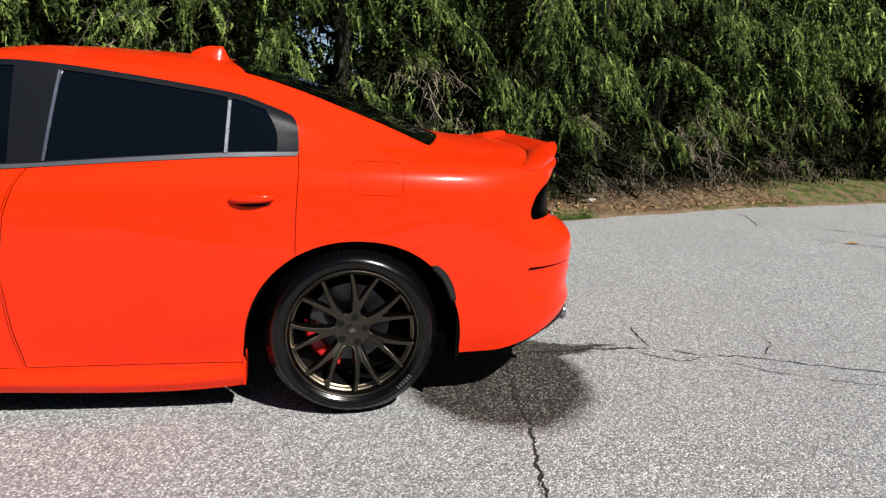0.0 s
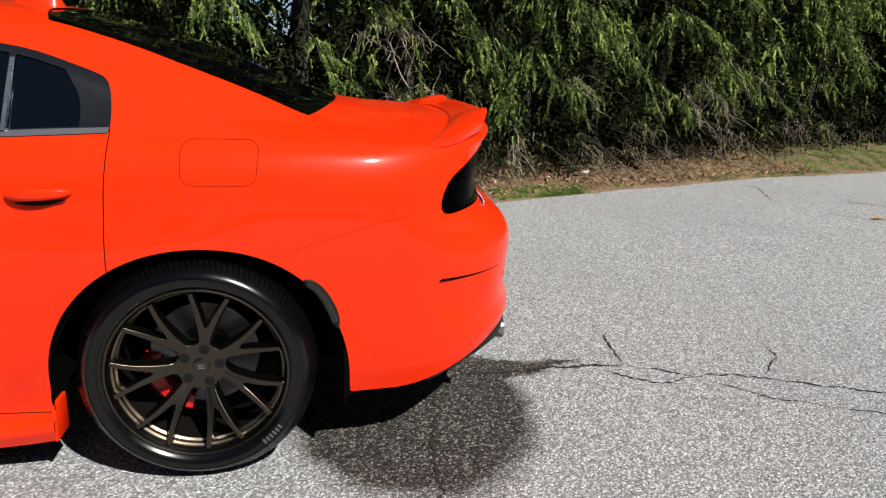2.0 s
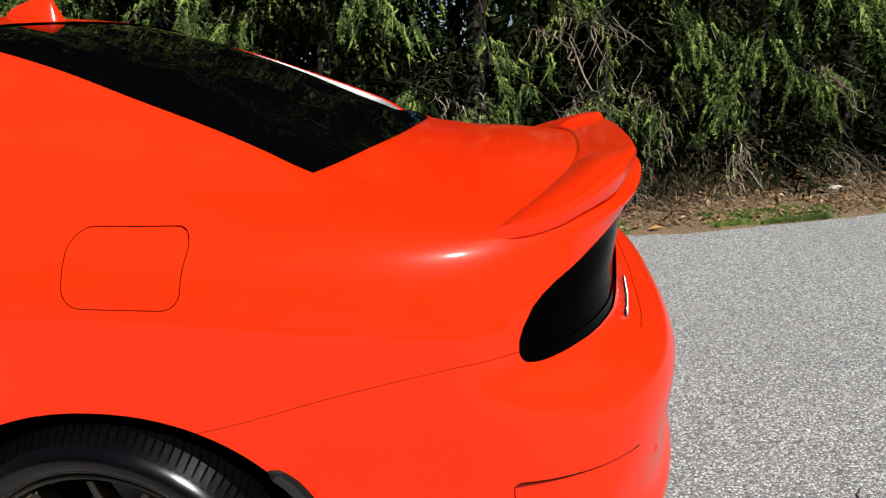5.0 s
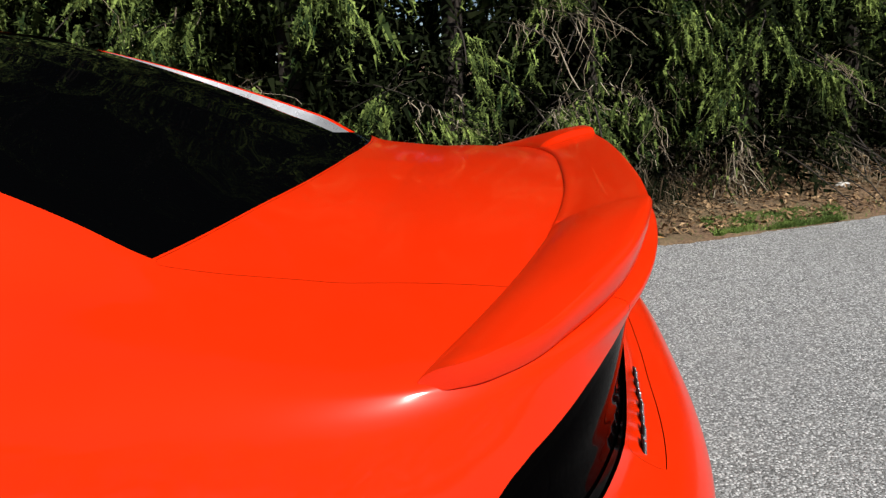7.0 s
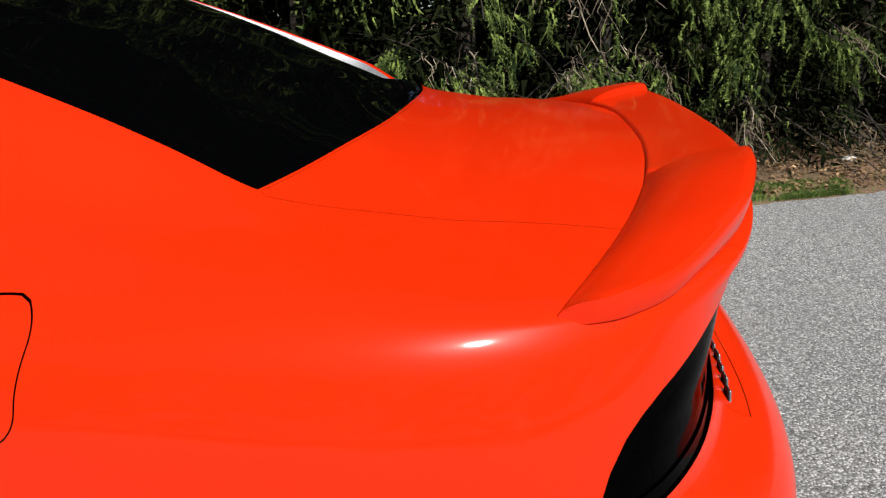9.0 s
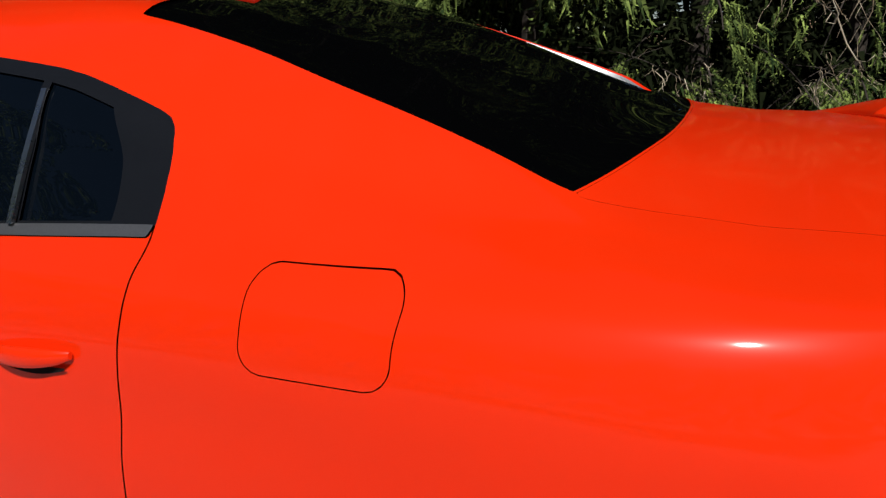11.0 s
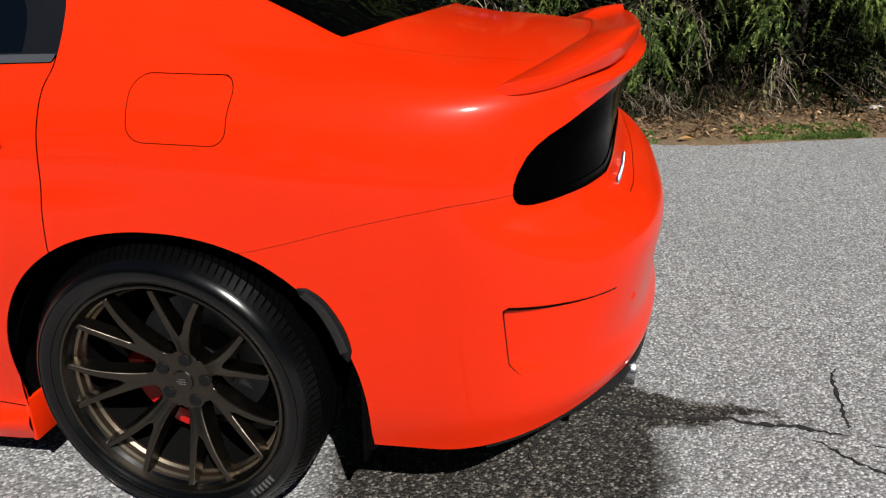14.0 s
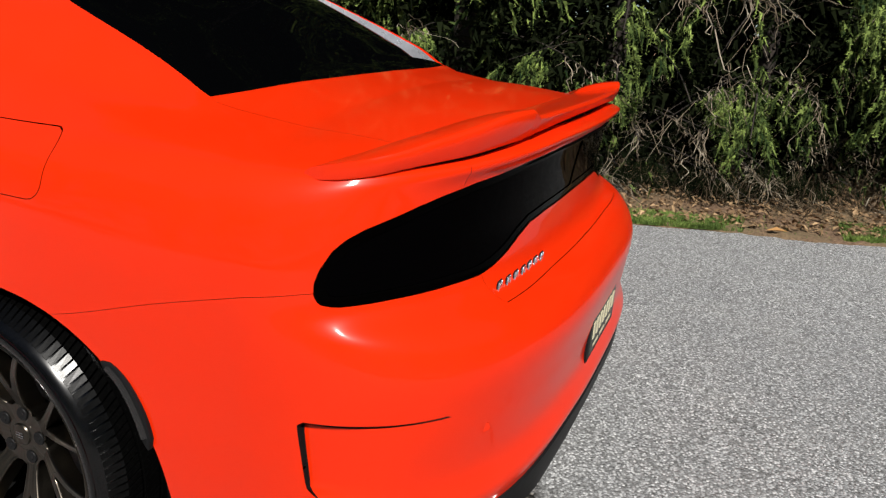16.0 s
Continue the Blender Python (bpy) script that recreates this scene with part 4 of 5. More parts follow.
# --- wheels: outer face towards -y, hub at the origin
def wheel():
    root = tagged(new("wheel"), "dark bronze split-spoke alloy wheel with a wide tyre")
    root.parent = car
    W = .1375
    prof = [(.262, -W + .020), (.272, -W + .004), (.279, -W + .002), (.287, -W - .007), (.296, -W - .0145), (.306, -W - .0190), (.316, -W - .0190), (.326, -W - .0145), (.336, -W - .005), (.345, -W + .010), (.352, -W + .026),
            (.3570, -W + .05), (.3590, -.04), (.3590, .04), (.3570, W - .05), (.352, W - .026), (.338, W), (.30, W + .006), (.268, W), (.260, W - .02)]
    tyre = part("tyre", turned(prof, 96), RUBBER, root, "glossy black low-profile tyre", smooth=40)
    # tread blocks: shoulder lugs and three ribs
    verts, faces = [], []

    def lug(a0, a1, y0, y1, low, high, skew):
        b = len(verts)
        for y, sh, r0, r1 in ((y0, 0, low[0], high[0]), (y1, skew, low[1], high[1])):
            for a in (a0 + sh, a1 + sh):
                for r in (r0, r1):
                    verts.append((r * math.cos(a), y, r * math.sin(a)))
        faces.extend([(b + 1, b + 3, b + 7, b + 5), (b, b + 1, b + 5, b + 4), (b + 2, b + 6, b + 7, b + 3), (b, b + 2, b + 3, b + 1), (b + 4, b + 5, b + 7, b + 6)])

    n = 128
    for k in range(n):
        p = 2 * math.pi / n
        a = p * k
        for g in (1, -1):
            lug(a, a + p * .74, -g * (W + .001), -g * (W - .030), (.328, .349), (.3395, .3610), .02 * g)
            lug(a + .02 * g, a + .02 * g + p * .74, -g * (W - .030), -g * (W - .062), (.349, .353), (.3610, .3655), .04 * g)
            lug(a, a + p * .84, -g * .068, -g * .030, (.353, .353), (.3662, .3668), .06 * g)
        lug(a, a + p * .97, -.022, .022, (.353, .353), (.3668, .3668), .02)
    add("tread", mesh_data("tread", verts, faces, TREAD, smooth=False), tyre)
    # raised rings and lettering blocks on the sidewall
    ring = part("sidewall_ring", turned([(.2915, -W - .009), (.293, -W - .0135), (.2955, -W - .0145), (.297, -W - .012)], 96), RUBBER, tyre)
    part("shoulder_ring", turned([(.3190, -W - .015), (.3200, -W - .0195), (.3220, -W - .0185), (.3235, -W - .012)], 96), RUBBER, tyre)
    for base in (radians(-50),):
        for k in range(6):
            a = base + k * .046
            for w, h in (((.0036, .017)), ):
                bm = block(-w, w, -W - .0205, -W - .010, -h / 2, h / 2, .001, 1)
                bm.transform(Matrix.Rotation(math.pi / 2 - a, 4, "Y") @ Matrix.Translation((0, 0, .306)))
                part("sidewall_mark", bm, LETTERING, tyre)
    # rim barrel and lip
    rim = part("rim", turned([(.281, -W + .010), (.280, -W - .003), (.2765, -W - .0045), (.272, -W - .002), (.2695, -W + .006), (.267, -W + .012), (.274, -W + .02)], 96), BRONZE, root, "dark bronze rim lip", smooth=35)
    part("barrel", turned([(.271, -W + .008), (.2645, -W + .022), (.2635, -W + .030), (.2575, -W + .034), (.2560, -W + .048), (.2500, -W + .054), (.2500, -W + .060)], 96), BARREL, rim, "bronze inside of the rim", smooth=35)
    part("inner_barrel", turned([(.2500, -W + .0595), (.246, .02), (.248, .10), (.257, W - .02), (.266, W - .005), (.266, W - .01), (.252, .11), (.262, -W + .07), (.270, -W + .022)], 96), INBARREL, rim, "black inner barrel", smooth=35)

    # seven Y-shaped spokes: rounded openings between them, a narrow one inside each
    opening = curve((.030, 0), (.070, 0), (.0750, .002), (.0775, .0110), (.084, .0180), (.10, .0250), (.14, .0360), (.20, .0480), (.25, .0530), (.275, .0545))
    fork = curve((.030, 0), (.132, 0), (.140, .0004), (.146, .0040), (.158, .0085), (.18, .0155), (.20, .0230), (.25, .0435), (.275, .0540))

    def spoke():
        bm = bmesh.new()
        for sign in (-1, 1):
            rings = []
            for r in np.r_[.040, .055, np.linspace(.070, .10, 12), np.linspace(.104, .262, 26), .2660, .2705]:
                t = max(0, (r - .075) / .194)
                u, v = max(0, float(opening(r)[0, 0])), max(0, float(fork(r)[0, 0]))
                lo, hi = v / r, math.pi / 7 - u / r
                y = -W + .004 + .060 * (1 - min(1, t)) ** 1.15 - .006 * math.sin(math.pi * min(1, t)) + 2.2 * max(0, r - .262)
                d, open_in, open_out = .046 - .016 * t, min(1, v / .006), min(1, u / .012)
                wall_in, wall_out = min(1, v / .014), min(1, u / .020)
                ring = []
                for k, q in ((-.26 * wall_in, 1), (-.07 * wall_in, .42), (0, .26 * open_in), (.02 * open_in, .13 * open_in), (.07 * open_in, .04 * open_in), (.16, .01 * open_in), (.30, .02 * open_in), (.5, .035), (.70, .02 * open_out), (.84, .01 * open_out), (1 - .07 * open_out, .04 * open_out), (1 - .02 * open_out, .13 * open_out), (1, .26 * open_out), (1 + .07 * wall_out, .42), (1 + .26 * wall_out, 1)):
                    g = sign * (lo + (hi - lo) * k)
                    ring.append((r * math.sin(g), y + d * q, r * math.cos(g)))
                rings.append(ring)
            one = loft(rings, True, True)
            me = bpy.data.meshes.new("tmp")
            one.to_mesh(me)
            one.free()
            bm.from_mesh(me)
            bpy.data.meshes.remove(me)
        return bm

    for k in range(7):
        bm = spoke()
        bm.transform(Matrix.Rotation(2 * math.pi * k / 7 + radians(164), 4, "Y"))
        part("spoke", bm, BRONZE, root, smooth=55)
    H = W - .036
    part("hub", turned([(0, -H + .0285), (.041, -H + .0285), (.044, -H + .034), (.072, -H + .050), (.070, -H + .085), (0, -H + .09)], 56), BRONZE, root)
    cap = part("centre_cap", turned([(0, -H + .0225), (.020, -H + .0230), (.0255, -H + .0250), (.0275, -H + .0285), (0, -H + .031)], 40), BRONZE, root)
    for k in (-1, 0, 1):
        part("cap_mark", block(-.013 + abs(k) * .003, .013 - abs(k) * .003, -H + .0212, -H + .0235, k * .006 - .0008, k * .006 + .0008), SILVER, cap)
    for k in range(5):
        a = 2 * math.pi * k / 5 + .12
        bm = turned([(0, -H + .0245), (.006, -H + .024), (.0080, -H + .0265), (.0080, -H + .045)], 6)
        bm.transform(Matrix.Translation((.0575 * math.cos(a), 0, .0575 * math.sin(a))))
        part("lug_nut", bm, BLACK, root)
        # A slightly raised black disc stands in for the shade inside the lug hole.
        bm = turned([(.0, -H + .0258), (.0150, -H + .0250), (.0162, -H + .0270), (.0145, -H + .040)], 20)
        bm.transform(Matrix.Translation((.0575 * math.cos(a), 0, .0575 * math.sin(a))))
        part("nut_seat", bm, BLACK, root)
    bm = turned([(.0, -.018), (.0035, -.018), (.0035, .012), (0, .012)], 10)
    bm.transform(Matrix.Translation((.10, -W + .050, -.213)))
    part("valve", bm, BRONZE, root)
    return root


def brake(cx, side):
    root = add("brake", None, car, "grey brake disc with a red caliper")
    root.matrix_basis = pose(cx, -side * .715, .356) @ Matrix.Diagonal((1, side, 1, 1))
    part("brake_disc", turned([(.0, -.085), (.078, -.087), (.092, -.087), (.094, -.076), (.176, -.076), (.176, -.052), (.09, -.052), (.0, -.06)], 64), STEEL, root, "worn grey brake disc")
    rings = []
    for a in np.linspace(radians(180), radians(256), 16):
        c, s = math.cos(a), math.sin(a)
        rings.append([(r * c, y, r * s) for r, y in ((.140, -.112), (.146, -.122), (.186, -.124), (.196, -.116), (.198, -.03), (.140, -.03))])
    part("caliper", loft(rings, True, True), RED, root, "red brake caliper", smooth=40)
    return root


first = wheel()
GROW = Matrix.Diagonal((1.006, 1, 1.006, 1))
first.matrix_basis = pose(.003, -.833, .356) @ GROW
for cx, side in ((0, -1), (-3.05, 1), (-3.05, -1)):
    w = copy_thing(first, pose(cx + .003, -side * .833, .356, 0, 0, 0 if side > 0 else 180) @ GROW)
for cx in (0, -3.05):
    for side in BOTH:
        brake(cx, side)
for side in BOTH:
    part("mud_flap", block(.456, .468, min(-side * .928, -side * .72), max(-side * .928, -side * .72), .206, .47, .004), LINER, car)

# ---------------------------------------------------------------- conifers
def sprigs(roots, heads, length, rg, needles=14, wide=.014, droop=.35, fat=.30):
    """Many hanging twigs at once, each a row of flat needles to both sides."""
    n = len(roots)
    side = clear_normals(np.cross(heads, rg.normal(0, 1, (n, 3))))
    up = np.cross(side, heads)
    verts = np.zeros((n, needles, 3, 3))
    for k, tk in enumerate(np.linspace(0.02, 1, needles)):
        mid = roots + heads * (length * tk)[:, None] + np.array([0, 0, -1.0]) * (droop * length * tk * tk)[:, None]
        sg = 1 if k % 2 else -1
        ln = (wide * (1.15 - .55 * tk) * (.7 + .6 * rg.random(n)))[:, None]
        a = rg.normal(0, .55, n)[:, None]
        d = clear_normals(side * sg * np.cos(a) + up * np.sin(a) + heads * .9 + np.array([0, 0, -.25]))
        w = clear_normals(np.cross(d, up + .3 * side)) * ln * fat
        verts[:, k, 0], verts[:, k, 1], verts[:, k, 2] = mid + w, mid - w, mid + d * ln * 2.2
    return verts.reshape(-1, 3)


def fingers(roots, heads, length, girth, rg, needles=16, wide=.003, droop=.3, long=.02):
    """Needle-clad shoots: a thin tapered stem that hangs, bristling with needles that point forwards."""
    n = len(roots)
    side = clear_normals(np.cross(heads, rg.normal(0, 1, (n, 3))))
    up = np.cross(side, heads)
    down = np.array([0, 0, -1.0])

    def spine(t):
        return roots + heads * (length * t)[:, None] + down * (droop * length * t * t)[:, None]

    foot, tip = spine(np.zeros(n)), spine(np.full(n, .8))
    ring = []
    for q in range(3):
        a = q * math.pi * 2 / 3 + rg.normal(0, .25, n)
        ring.append(foot + side * (girth * np.cos(a))[:, None] + up * (girth * np.sin(a))[:, None])
    tris = [np.stack([ring[q], ring[(q + 1) % 3], tip], 1) for q in range(3)]
    for k in range(needles):
        t = (k + rg.random(n)) / needles
        a = k * 2.4 + rg.normal(0, .5, n)
        d = clear_normals(side * np.cos(a)[:, None] + up * np.sin(a)[:, None] + heads * .35 + down * (.10 + .25 * t)[:, None])
        mid = spine(t)
        ln = (long * (1.1 - .4 * t) * (.7 + .6 * rg.random(n)))[:, None]
        w = clear_normals(np.cross(d, rg.normal(0, 1, (n, 3)))) * wide
        tris.append(np.stack([mid + w, mid - w, mid + d * ln], 1))
    return np.stack(tris, 1).reshape(-1, 3)


def tri_mesh(name, verts, mat):
    n = len(verts)
    me = bpy.data.meshes.new(name)
    me.vertices.add(n)
    me.vertices.foreach_set("co", np.ascontiguousarray(verts, np.float32).ravel())
    me.loops.add(n)
    me.loops.foreach_set("vertex_index", np.arange(n, dtype=np.int32))
    me.polygons.add(n // 3)
    me.polygons.foreach_set("loop_start", np.arange(0, n, 3, dtype=np.int32))
    me.polygons.foreach_set("loop_total", np.full(n // 3, 3, np.int32))
    me.materials.append(mat)
    me.update()
    me.validate()
    return me


# the car leans a little: its roof is higher on the side of the verge
def lift_cabin():
    def ease(v):
        v = np.clip(v, 0, 1)
        return v * v * (3 - 2 * v)

    for ob in [car, *car.children_recursive]:
        if ob.type != "MESH" or ob.matrix_basis != Matrix.Identity(4) or (ob.parent and ob.parent.matrix_basis != Matrix.Identity(4)):
            continue
        me = ob.data
        p = np.zeros(len(me.vertices) * 3)
        me.vertices.foreach_get("co", p)
        p = p.reshape(-1, 3)
        p[:, 2] += .031 * ease((p[:, 1] + .25) / .80) * ease((p[:, 2] - 1.115) / .07) * ease((.46 - p[:, 0]) / .12)
        me.vertices.foreach_set("co", p.ravel())
        me.update()


lift_cabin()


def strands(paths, radius):
    """Thin three-sided strands along paths (n, m, 3)."""
    n, m, _ = paths.shape
    r = radius[:, None, None] * np.linspace(1, .35, m)[None, :, None]
    d = [np.array(v) for v in ((1, 0, .2), (-.5, .7, -.3), (-.5, -.7, .1))]
    v = np.stack([paths + r * q for q in d], 2).reshape(-1, 3)
    base = (np.arange(n)[:, None] * m + np.arange(m - 1)).ravel() * 3
    f = np.concatenate([np.stack([base + q, base + (q + 1) % 3, base + 3 + (q + 1) % 3, base + 3 + q], 1) for q in range(3)])
    return v, f


CLEAR = curve((0, .46), (.5, .44), (1.2, .34), (2, .22), (4, .15))


def hollows(p):
    """A slow wave through the row of trees: below about -0.6 the boughs leave dark pockets."""
    x, y, z = p[:, 0], p[:, 1], p[:, 2]
    a = np.sin(2.3 * x + 1.1 * np.sin(1.9 * z + .4) + .7) * np.sin(2.6 * z + 1.3 * np.sin(1.4 * x) + .3 * y)
    b = np.sin(4.9 * x - 2.1 * z + 1.7 + .8 * y) * np.sin(4.1 * z + 1.2 * x)
    return .75 * a + .55 * b + lobes(p)


# full boughs (+) and dark openings (-) along the row: x, z, how wide, how high, how strong
LOBES = [(3.36, 1.08, .45, .65, 1), (5.2, .95, .6, .45, .9), (2.6, 1.35, .4, .4, .7), (3.55, .80, .28, .4, .8), (4.9, .85, .35, .45, .8), (1.62, .58, .30, .22, .8), (1.40, .60, .25, .22, .6), (3.8, 1.4, .35, .6, .5), (2.3, 2.2, .8, .6, .5),
         (4.15, 1.55, .30, .35, -1), (4.04, .33, .5, .25, -1), (6.65, .42, .7, .25, -1), (6.9, 1.45, .6, .5, -.7), (.11, 1.16, .22, .2, -1), (2.90, .90, .18, .28, -1), (1.13, 1.40, .16, .3, -1),
         (.80, .55, .3, .3, -1), (1.78, .22, .4, .2, -1), (4.8, 2.3, .5, .4, -1), (0, 1.04, .2, .2, -.8), (.95, .45, .35, .28, -1), (1.2, 1.02, .25, .2, -.9), (-1.2, 1.5, .25, .25, -.9), (5.0, 1.75, .5, .5, .8), (1.55, 1.55, .4, .28, -1), (1.72, 1.12, .2, .3, -.8)]


def lobes(p):
    return sum(k * np.exp(-((p[:, 0] - x) / w) ** 2 - ((p[:, 2] - z) / h) ** 2) for x, z, w, h, k in LOBES)


# a thin place in the trees, through which the open land behind shows: where, which way, how wide and high
GAPS = [((.08, 2.95, 1.88), (.012, .9967, .0800), .17, .085)]


def under(p):
    """How much green is left near the ground: little but in a few low shrubs."""
    shrub = np.clip(np.sin(3.3 * p[:, 0] - 3.38) * 1.8 - .6, 0, .6)
    return np.clip(np.maximum(np.clip(lobes(p) - .15, 0, 1), np.maximum(np.where(p[:, 0] < 2.3, (p[:, 2] - .36) / .34, (p[:, 2] - .55) / .7), np.where(p[:, 2] > .28, shrub, 0))), .04, 1)


def in_gap(p, rg, pad):
    out = np.zeros(len(p), bool)
    for at, way, wide, high in GAPS:
        at, way = np.array(at), clear_normals(np.array(way))
        side = clear_normals(np.cross(way, (0, 0, 1)))
        up = np.cross(side, way)
        q = p - at
        d = q @ way
        grow = 1 + np.clip(d, 0, 30) * .30
        e = np.hypot(q @ side / (wide * grow + pad), q @ up / (high * (1 + np.clip(d, -2, 30) * .13) + pad))
        out |= (d > -2.4) & (e < 1 + rg.normal(0, .28, len(p)))
    return out


def conifer(x, y, height, radius, seed, boughs, sub, per, low=.10, scale=1.0, facing=.6, twigs=60, share=.80, needles=12):
    """A spruce: trunk, boughs that sag, side shoots that hang from them, and fingers of needles along those."""
    rg = np.random.default_rng(seed)
    tree = tagged(new("conifer"), "dense dark green spruce with drooping boughs", "tree", "conifers along the drive")
    tree.matrix_basis = pose(x, y, .03)
    zs = np.linspace(-.05, height, 14)
    rings = [[(.05 * math.sin(z * 1.3 + seed) + r * math.cos(a), .05 * math.cos(z * 1.7) + r * math.sin(a), z) for a in np.linspace(0, 2 * math.pi, 10, endpoint=False)] for z, r in zip(zs, .11 * (1 - .93 * zs / height))]
    part("trunk", loft(rings, True, True), BARK, tree)
    m, n = 9, boughs
    z0 = np.where(rg.random(n) < share, low + (3.9 - low) * rg.random(n), 3.5 + (height - 3.5) * rg.random(n))
    if low < 1:
        z0 = np.where(rg.random(n) < .22, .04 + .6 * rg.random(n), z0)
    a = np.where(rg.random(n) < facing, -1.45 + rg.normal(0, .9, n), rg.random(n) * 2 * math.pi)
    reach = radius * (1 - .72 * (z0 / height) ** 1.3) * (.66 + .46 * rg.random(n))
    sag = .12 + .30 * rg.random(n)
    t = np.linspace(0, 1, m)[None, :]
    bend = a[:, None] + .25 * rg.normal(0, 1, n)[:, None] * t
    pts = np.stack([reach[:, None] * t * np.cos(bend), reach[:, None] * t * np.sin(bend), z0[:, None] + .20 * reach[:, None] * t - (sag * reach)[:, None] * t * t * 1.5], -1)
    lv, lf = strands(pts, np.full(n, .015))
    add("bough", mesh_data("bough", lv, lf, BARK), tree, kind="stuff")

    def along(paths, k, ts):
        q = ts * (paths.shape[1] - 1)
        i = np.minimum(q.astype(int), paths.shape[1] - 2)
        return paths[k, i] + (paths[k, i + 1] - paths[k, i]) * (q - i)[:, None]

    k = np.repeat(np.arange(n), sub)
    ts = .48 + .52 * rg.random(len(k)) ** .8
    start = along(pts, k, ts)
    out = np.stack([np.cos(bend[k, -1]), np.sin(bend[k, -1]), 0 * ts], 1)
    lat = np.stack([-out[:, 1], out[:, 0], 0 * ts], 1)
    sgn = rg.choice([-1.0, 1.0], len(k))[:, None]
    ln = (.24 + .40 * rg.random(len(k))) * scale ** .6
    head = clear_normals(out * .55 + lat * sgn * (.2 + .8 * rg.random(len(k)))[:, None] * (1.15 - ts)[:, None] * 1.6 - np.array([0, 0, .12]))
    s = np.linspace(0, 1, 6)[None, :, None]
    shoot = start[:, None] + head[:, None] * ln[:, None, None] * .90 * s - np.array([0, 0, 1.0]) * (ln * (.40 + .75 * rg.random(len(k))))[:, None, None] * s ** 1.6
    k2 = np.repeat(np.arange(len(k)), per)
    ts = .06 + .94 * rg.random(len(k2))
    base = along(shoot, k2, ts)
    flow = clear_normals(along(shoot, k2, np.minimum(1, ts + .1)) - along(shoot, k2, np.maximum(0, ts - .1)))
    cross = clear_normals(np.cross(flow, rg.normal(0, 1, (len(k), 3))[k2])) * rg.choice([-1.0, 1.0], len(k2))[:, None]
    hd = clear_normals(flow * .95 + cross * (.20 + .70 * rg.random(len(k2)))[:, None] + rg.normal(0, .10, (len(k2), 3)) - np.array([0, 0, .35]))
    gap = base[:, 1] + y - edge_y(base[:, 0] + x) - CLEAR(np.clip(base[:, 2], 0, 4))[:, 0] - (.85 * (1 - .8 * np.clip(lobes(base + (x, y, 0)), 0, 1)) * np.clip((base[:, 0] + x - 2.3) / 1.5, 0, 1) + .4 * np.clip((base[:, 0] + x - 6.6) / 1.2, 0, 1)) * np.clip((1.3 - base[:, 2]) / .8, 0, 1)
    gap += .22 * np.clip((2.3 - base[:, 0] - x) / .3, 0, 1) * np.clip((1.0 - base[:, 2]) / .4, 0, 1)
    keep = (base[:, 2] > .05) & (gap > rg.normal(0, .05, len(k2))) & (hollows(base + (x, y, 0)) > rg.normal(-.62, .12, len(k2)) + .48 * np.clip(np.minimum(base[:, 0] + x - .4, 2.3 - base[:, 0] - x) / .3, 0, 1)) & ~in_gap(base + (x, y, 0), rg, .05) & (rg.random(len(k2)) < under(base + (x, y, 0)))
    ln2 = ((.060 + .085 * rg.random(len(k2))) * scale)[keep]
    girth = scale * (.0085 + .0065 * rg.random(len(ln2)))
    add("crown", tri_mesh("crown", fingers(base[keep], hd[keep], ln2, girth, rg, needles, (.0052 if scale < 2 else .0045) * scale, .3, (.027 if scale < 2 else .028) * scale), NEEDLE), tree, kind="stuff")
    n = 1500 if scale < 2 else 2200
    h = .1 + (height - .4) * rg.random(n) ** 1.2
    t = rg.random(n) * 2 * math.pi
    r = radius * .56 * (1 - .80 * h / height) * np.sqrt(rg.random(n))
    at = np.stack([r * np.cos(t), r * np.sin(t), h], 1)
    at = at[~in_gap(at + (x, y, 0), rg, .25)]
    n = len(at)
    t = t[:n]
    head = clear_normals(np.stack([np.cos(t), np.sin(t), -.7 + 0 * t], 1) + rg.normal(0, .3, (n, 3)))
    # The shade inside the crown is put into this growth's near-black colour.
    add("inner_growth", tri_mesh("inner_growth", sprigs(at, head, .35 + .35 * rg.random(n), rg, 9, .062, .3, .30), SHADEGREEN), tree, kind="stuff")
    if twigs:
        n = twigs
        k = rg.choice(rg.choice(np.flatnonzero(z0 < 2.0), 14), n)
        start = along(pts, k, .55 + .45 * rg.random(n))
        d = clear_normals(rg.normal(0, 1, (n, 3)) + np.array([.2, -.8, -.15]))
        ln = .10 + .42 * rg.random(n) ** 2
        s = np.linspace(0, 1, 7)[None, :, None]
        wig = rg.normal(0, .10, (n, 1, 3)) * np.sin(s * 5) + rg.normal(0, .05, (n, 1, 3)) * np.sin(s * 11)
        path = start[:, None] + d[:, None] * ln[:, None, None] * s + wig * ln[:, None, None] + np.array([0, 0, -.35]) * (ln[:, None, None] * s * s)
        path[..., 2] = np.maximum(path[..., 2], .05)
        v, f = strands(path, .0028 + .0036 * rg.random(n))
        add("dead_wood", mesh_data("dead_wood", v, f, DRYNEEDLE), tree, "bare greyish dead twigs", kind="stuff")
    return tree


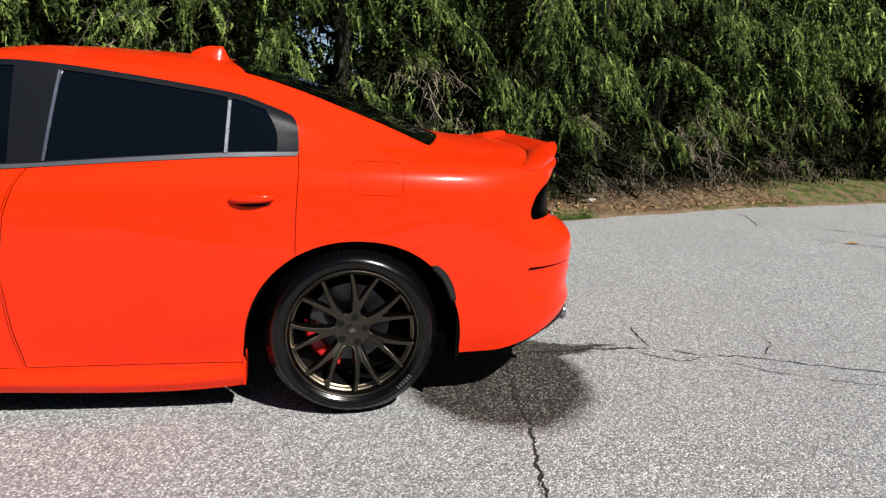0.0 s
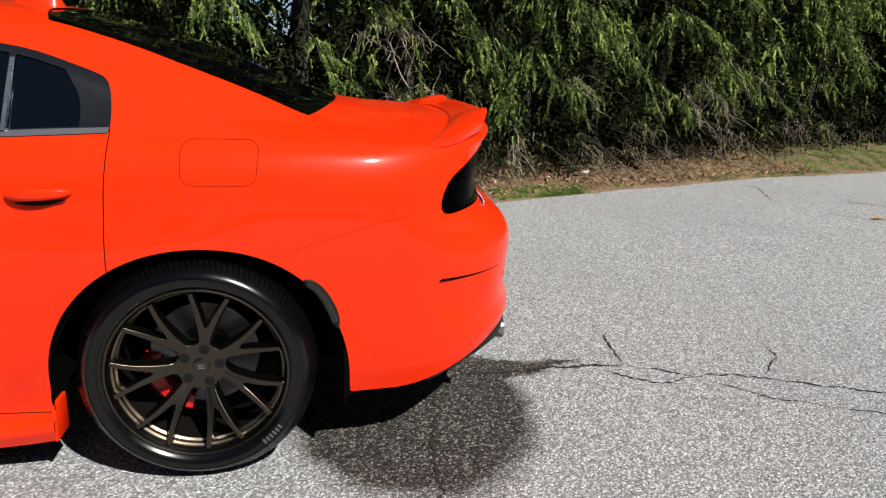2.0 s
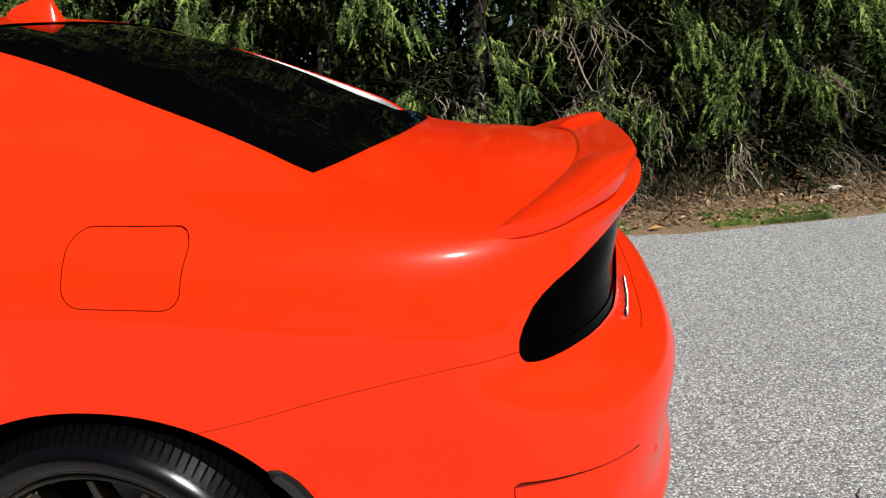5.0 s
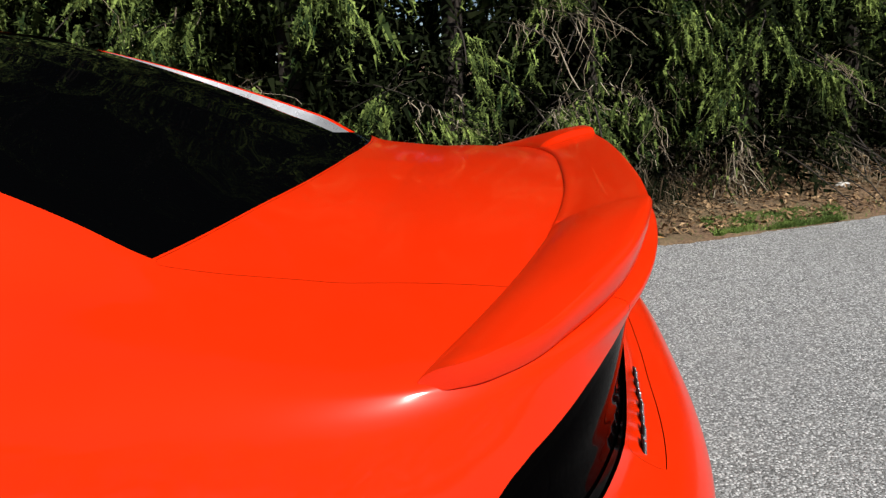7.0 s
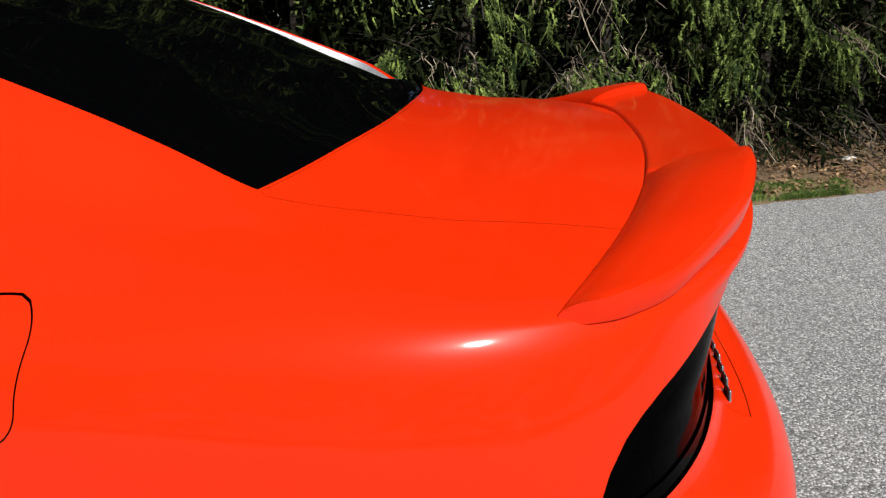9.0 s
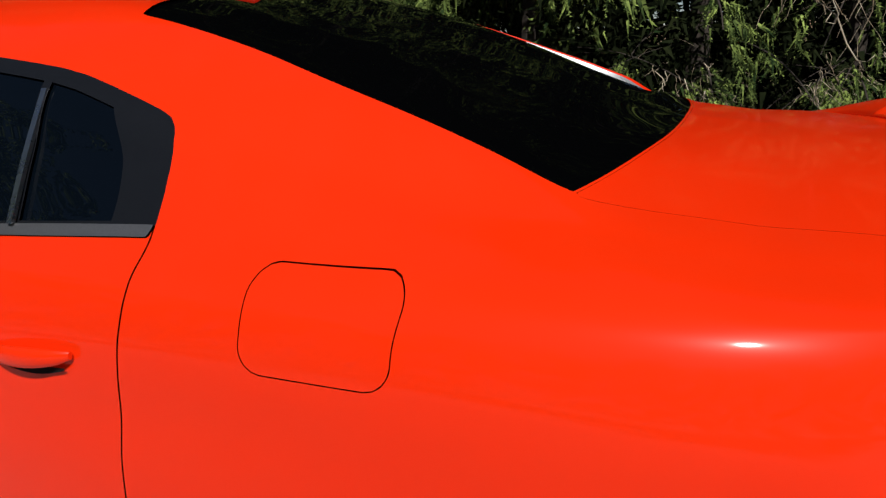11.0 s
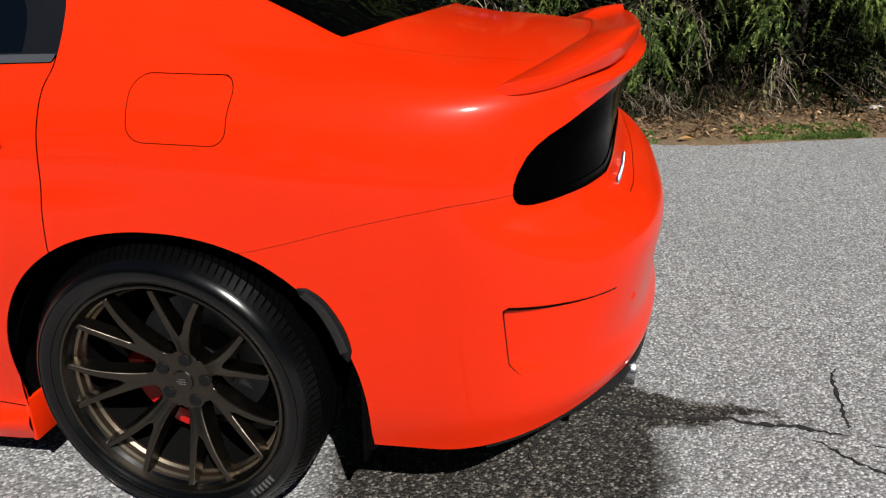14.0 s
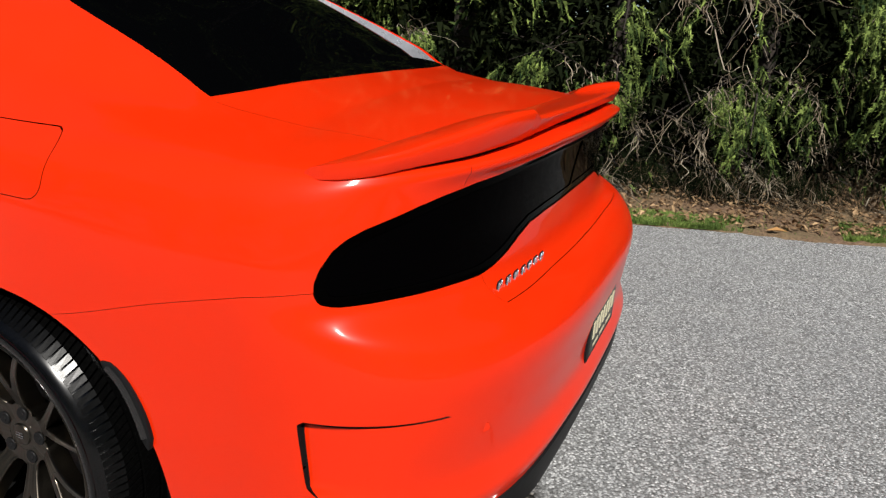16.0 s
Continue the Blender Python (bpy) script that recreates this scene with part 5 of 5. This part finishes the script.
for k, x in enumerate([-7.6, -6.0, -4.5, -3.1, -1.8, -.5, .8, 2.1, 3.4, 4.8, 6.3, 8.0, 10.0, 12.5]):
    back = 1.75 + .30 * math.sin(k * 2.1) + (.7 if x > 7 else 0)
    near = -4 < x < 7
    conifer(x - .36 * back, float(edge_y(x)[0]) + back, 9.0 + .8 * math.sin(k * 1.7), 1.6 + .2 * math.cos(k * 1.3), 100 + k,
            50 if near else 32, 14, 12 if near else 8, scale=1.0 if near else 1.25, facing=.78, twigs=380 if 0 < x < 7 else 120)
for k, x in enumerate([-9, -6.5, -4, -2, 0, 2, 4, 6.5, 9, 12, 15.5]):
    conifer(x - 1.2, float(edge_y(x)[0]) + 3.3, 11.0, 2.1, 200 + k, 46, 9, 5, 2.2, 2.6, .6, 0, .75, 9)

# a dense thicket added behind the spruces to block light, near black for shade
def thicket(n, seed):
    rg = np.random.default_rng(seed)
    px = -16 + 36 * rg.random(n)
    at = np.stack([px, edge_y(px) + 4.6 + 2.2 * rg.random(n), 12.5 * rg.random(n)], 1)
    at = at[~in_gap(at, rg, .7)]
    n = len(at)
    head = clear_normals(rg.normal(0, .6, (n, 3)) + np.array([0, -.5, -.7]))
    return sprigs(at, head, .7 + .6 * rg.random(n), rg, 7, .17, .3, .75)


add("thicket", tri_mesh("thicket", thicket(16000, 91), SHADEGREEN), None, "dense evergreen thicket added to block light, coloured near black for shade", "trees", "stuff")

# brown brushwood under the boughs
def brushwood(x, d, size, count, seed, mat=None, label="tangle of dead brown twigs on the soil"):
    rg = np.random.default_rng(seed)
    start = rg.normal(0, .35 * size, (count, 3)) * (1, .6, 0) + (0, 0, .02)
    head = clear_normals(rg.normal(0, 1, (count, 3)) * (1, .7, .6) + (0, -.2, .35))
    ln = size * (.35 + .6 * rg.random(count))
    s = np.linspace(0, 1, 9)[None, :, None]
    path = start[:, None] + head[:, None] * ln[:, None, None] * s + (rg.normal(0, .16, (count, 1, 3)) * np.sin(s * 4) + rg.normal(0, .06, (count, 1, 3)) * np.sin(s * 9)) * ln[:, None, None] - np.array([0, 0, .5]) * ln[:, None, None] * s * s
    path[..., 2] = np.maximum(path[..., 2], .01)
    v, f = strands(path, .0022 + .0048 * rg.random(count) ** 2)
    y = float(edge_y(x)[0]) + d
    ob = add("brushwood", mesh_data("brushwood", v, f, mat or BRUSH), None, label, "brushwood", "stuff")
    ob.matrix_basis = pose(x, y, .05)
    return ob


for k, (x, d, size, count) in enumerate([(1.75, .85, .6, 150), (2.35, 1.3, .9, 200), (2.7, 1.4, .6, 90), (3.4, 1.6, .5, 80), (4.6, 1.5, .7, 110), (5.8, 1.4, .8, 200), (7.2, 1.4, .8, 180), (1.1, .9, .5, 110), (.3, 1.35, .6, 90), (9, 3.4, .8, 120)]):
    brushwood(x, d, size, count, 500 + k)
# These tangles carry the shade under the boughs in their near-black colour.
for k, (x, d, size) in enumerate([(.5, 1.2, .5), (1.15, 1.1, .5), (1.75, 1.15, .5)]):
    brushwood(x, d, size, 1000, 540 + k, SHADEGREEN, "dense tangle coloured near black for the shade under the boughs")
add("grass", tri_mesh("grass", tufts([(2.15, 3.3, .02, .42, 1.9), (.4, 1.5, .02, .32, 1.3), (6.8, 14, .05, 3.0, 3.6), (5.0, 7.0, .0, .25, .12), (5.6, 16, .35, 2.2, 1.2), (-3, 12, .0, .5, .12)], 26000, 11, .034), GRASS), None, "short green grass along the asphalt edge", "grass", "stuff")
add("fallen_leaves", tri_mesh("fallen_leaves", litter(12000, 12), LEAF), None, "dry brown leaves scattered under the trees", "leaves", "stuff")
leaf = tri_mesh("leaf", np.array([(-.075, 0, .004), (0, -.036, .022), (.075, 0, .008), (-.075, 0, .004), (.075, 0, .008), (0, .036, .026)]), TANLEAF)
add("leaf", leaf, None, "large tan dry leaf lying at the asphalt edge", "leaf").matrix_basis = pose(1.72, 3.49, .034, 0, 0, 15)


def stone():
    bm = bmesh.new()
    bmesh.ops.create_icosphere(bm, subdivisions=2, radius=1)
    rg = random.Random(8)
    for v in bm.verts:
        v.co = (v.co.x * .075 * rg.uniform(.8, 1.15), v.co.y * .05 * rg.uniform(.8, 1.15), v.co.z * .03 * rg.uniform(.8, 1.15))
    return part("stone", bm, STONE, None, "", 30)


add("leaf", leaf, None, "dry tan leaf lying on the asphalt", "leaf").matrix_basis = pose(5.66, 2.72, .004, 0, 0, -28)
tagged(stone(), "pale stone lying in the leaf litter", "stone").matrix_basis = pose(3.60, 5.07, .075, 0, 0, 20)

# unseen conifers added round the drive's far sides to dim reflections and low sky
def dimming_woods():
    rg = np.random.default_rng(77)
    roots, heads, lens = [], [], []
    for k in range(64):
        a = math.pi + 2.2 * math.pi * k / 64 * .62 - .25
        r = 17 + 5 * rg.random()
        h = 8 + 3.5 * rg.random()
        n = 170
        z = h * rg.random(n) ** .9
        rad = 2.3 * (1 - .8 * z / h) * (.5 + .6 * rg.random(n))
        t = rg.random(n) * 2 * math.pi
        roots.append(np.stack([r * math.cos(a) + rad * np.cos(t), r * math.sin(a) + rad * np.sin(t), z + .6], 1))
        heads.append(clear_normals(np.stack([np.cos(t), np.sin(t), -.6 + 0 * t], 1)))
        lens.append(.7 + .6 * rg.random(n))
    return sprigs(np.concatenate(roots), np.concatenate(heads), np.concatenate(lens), rg, 7, .16, .3, .7)


add("woods", tri_mesh("woods", dimming_woods(), NEEDLE), None, "unseen dark conifers added round the drive to dim reflections", "trees", "stuff")
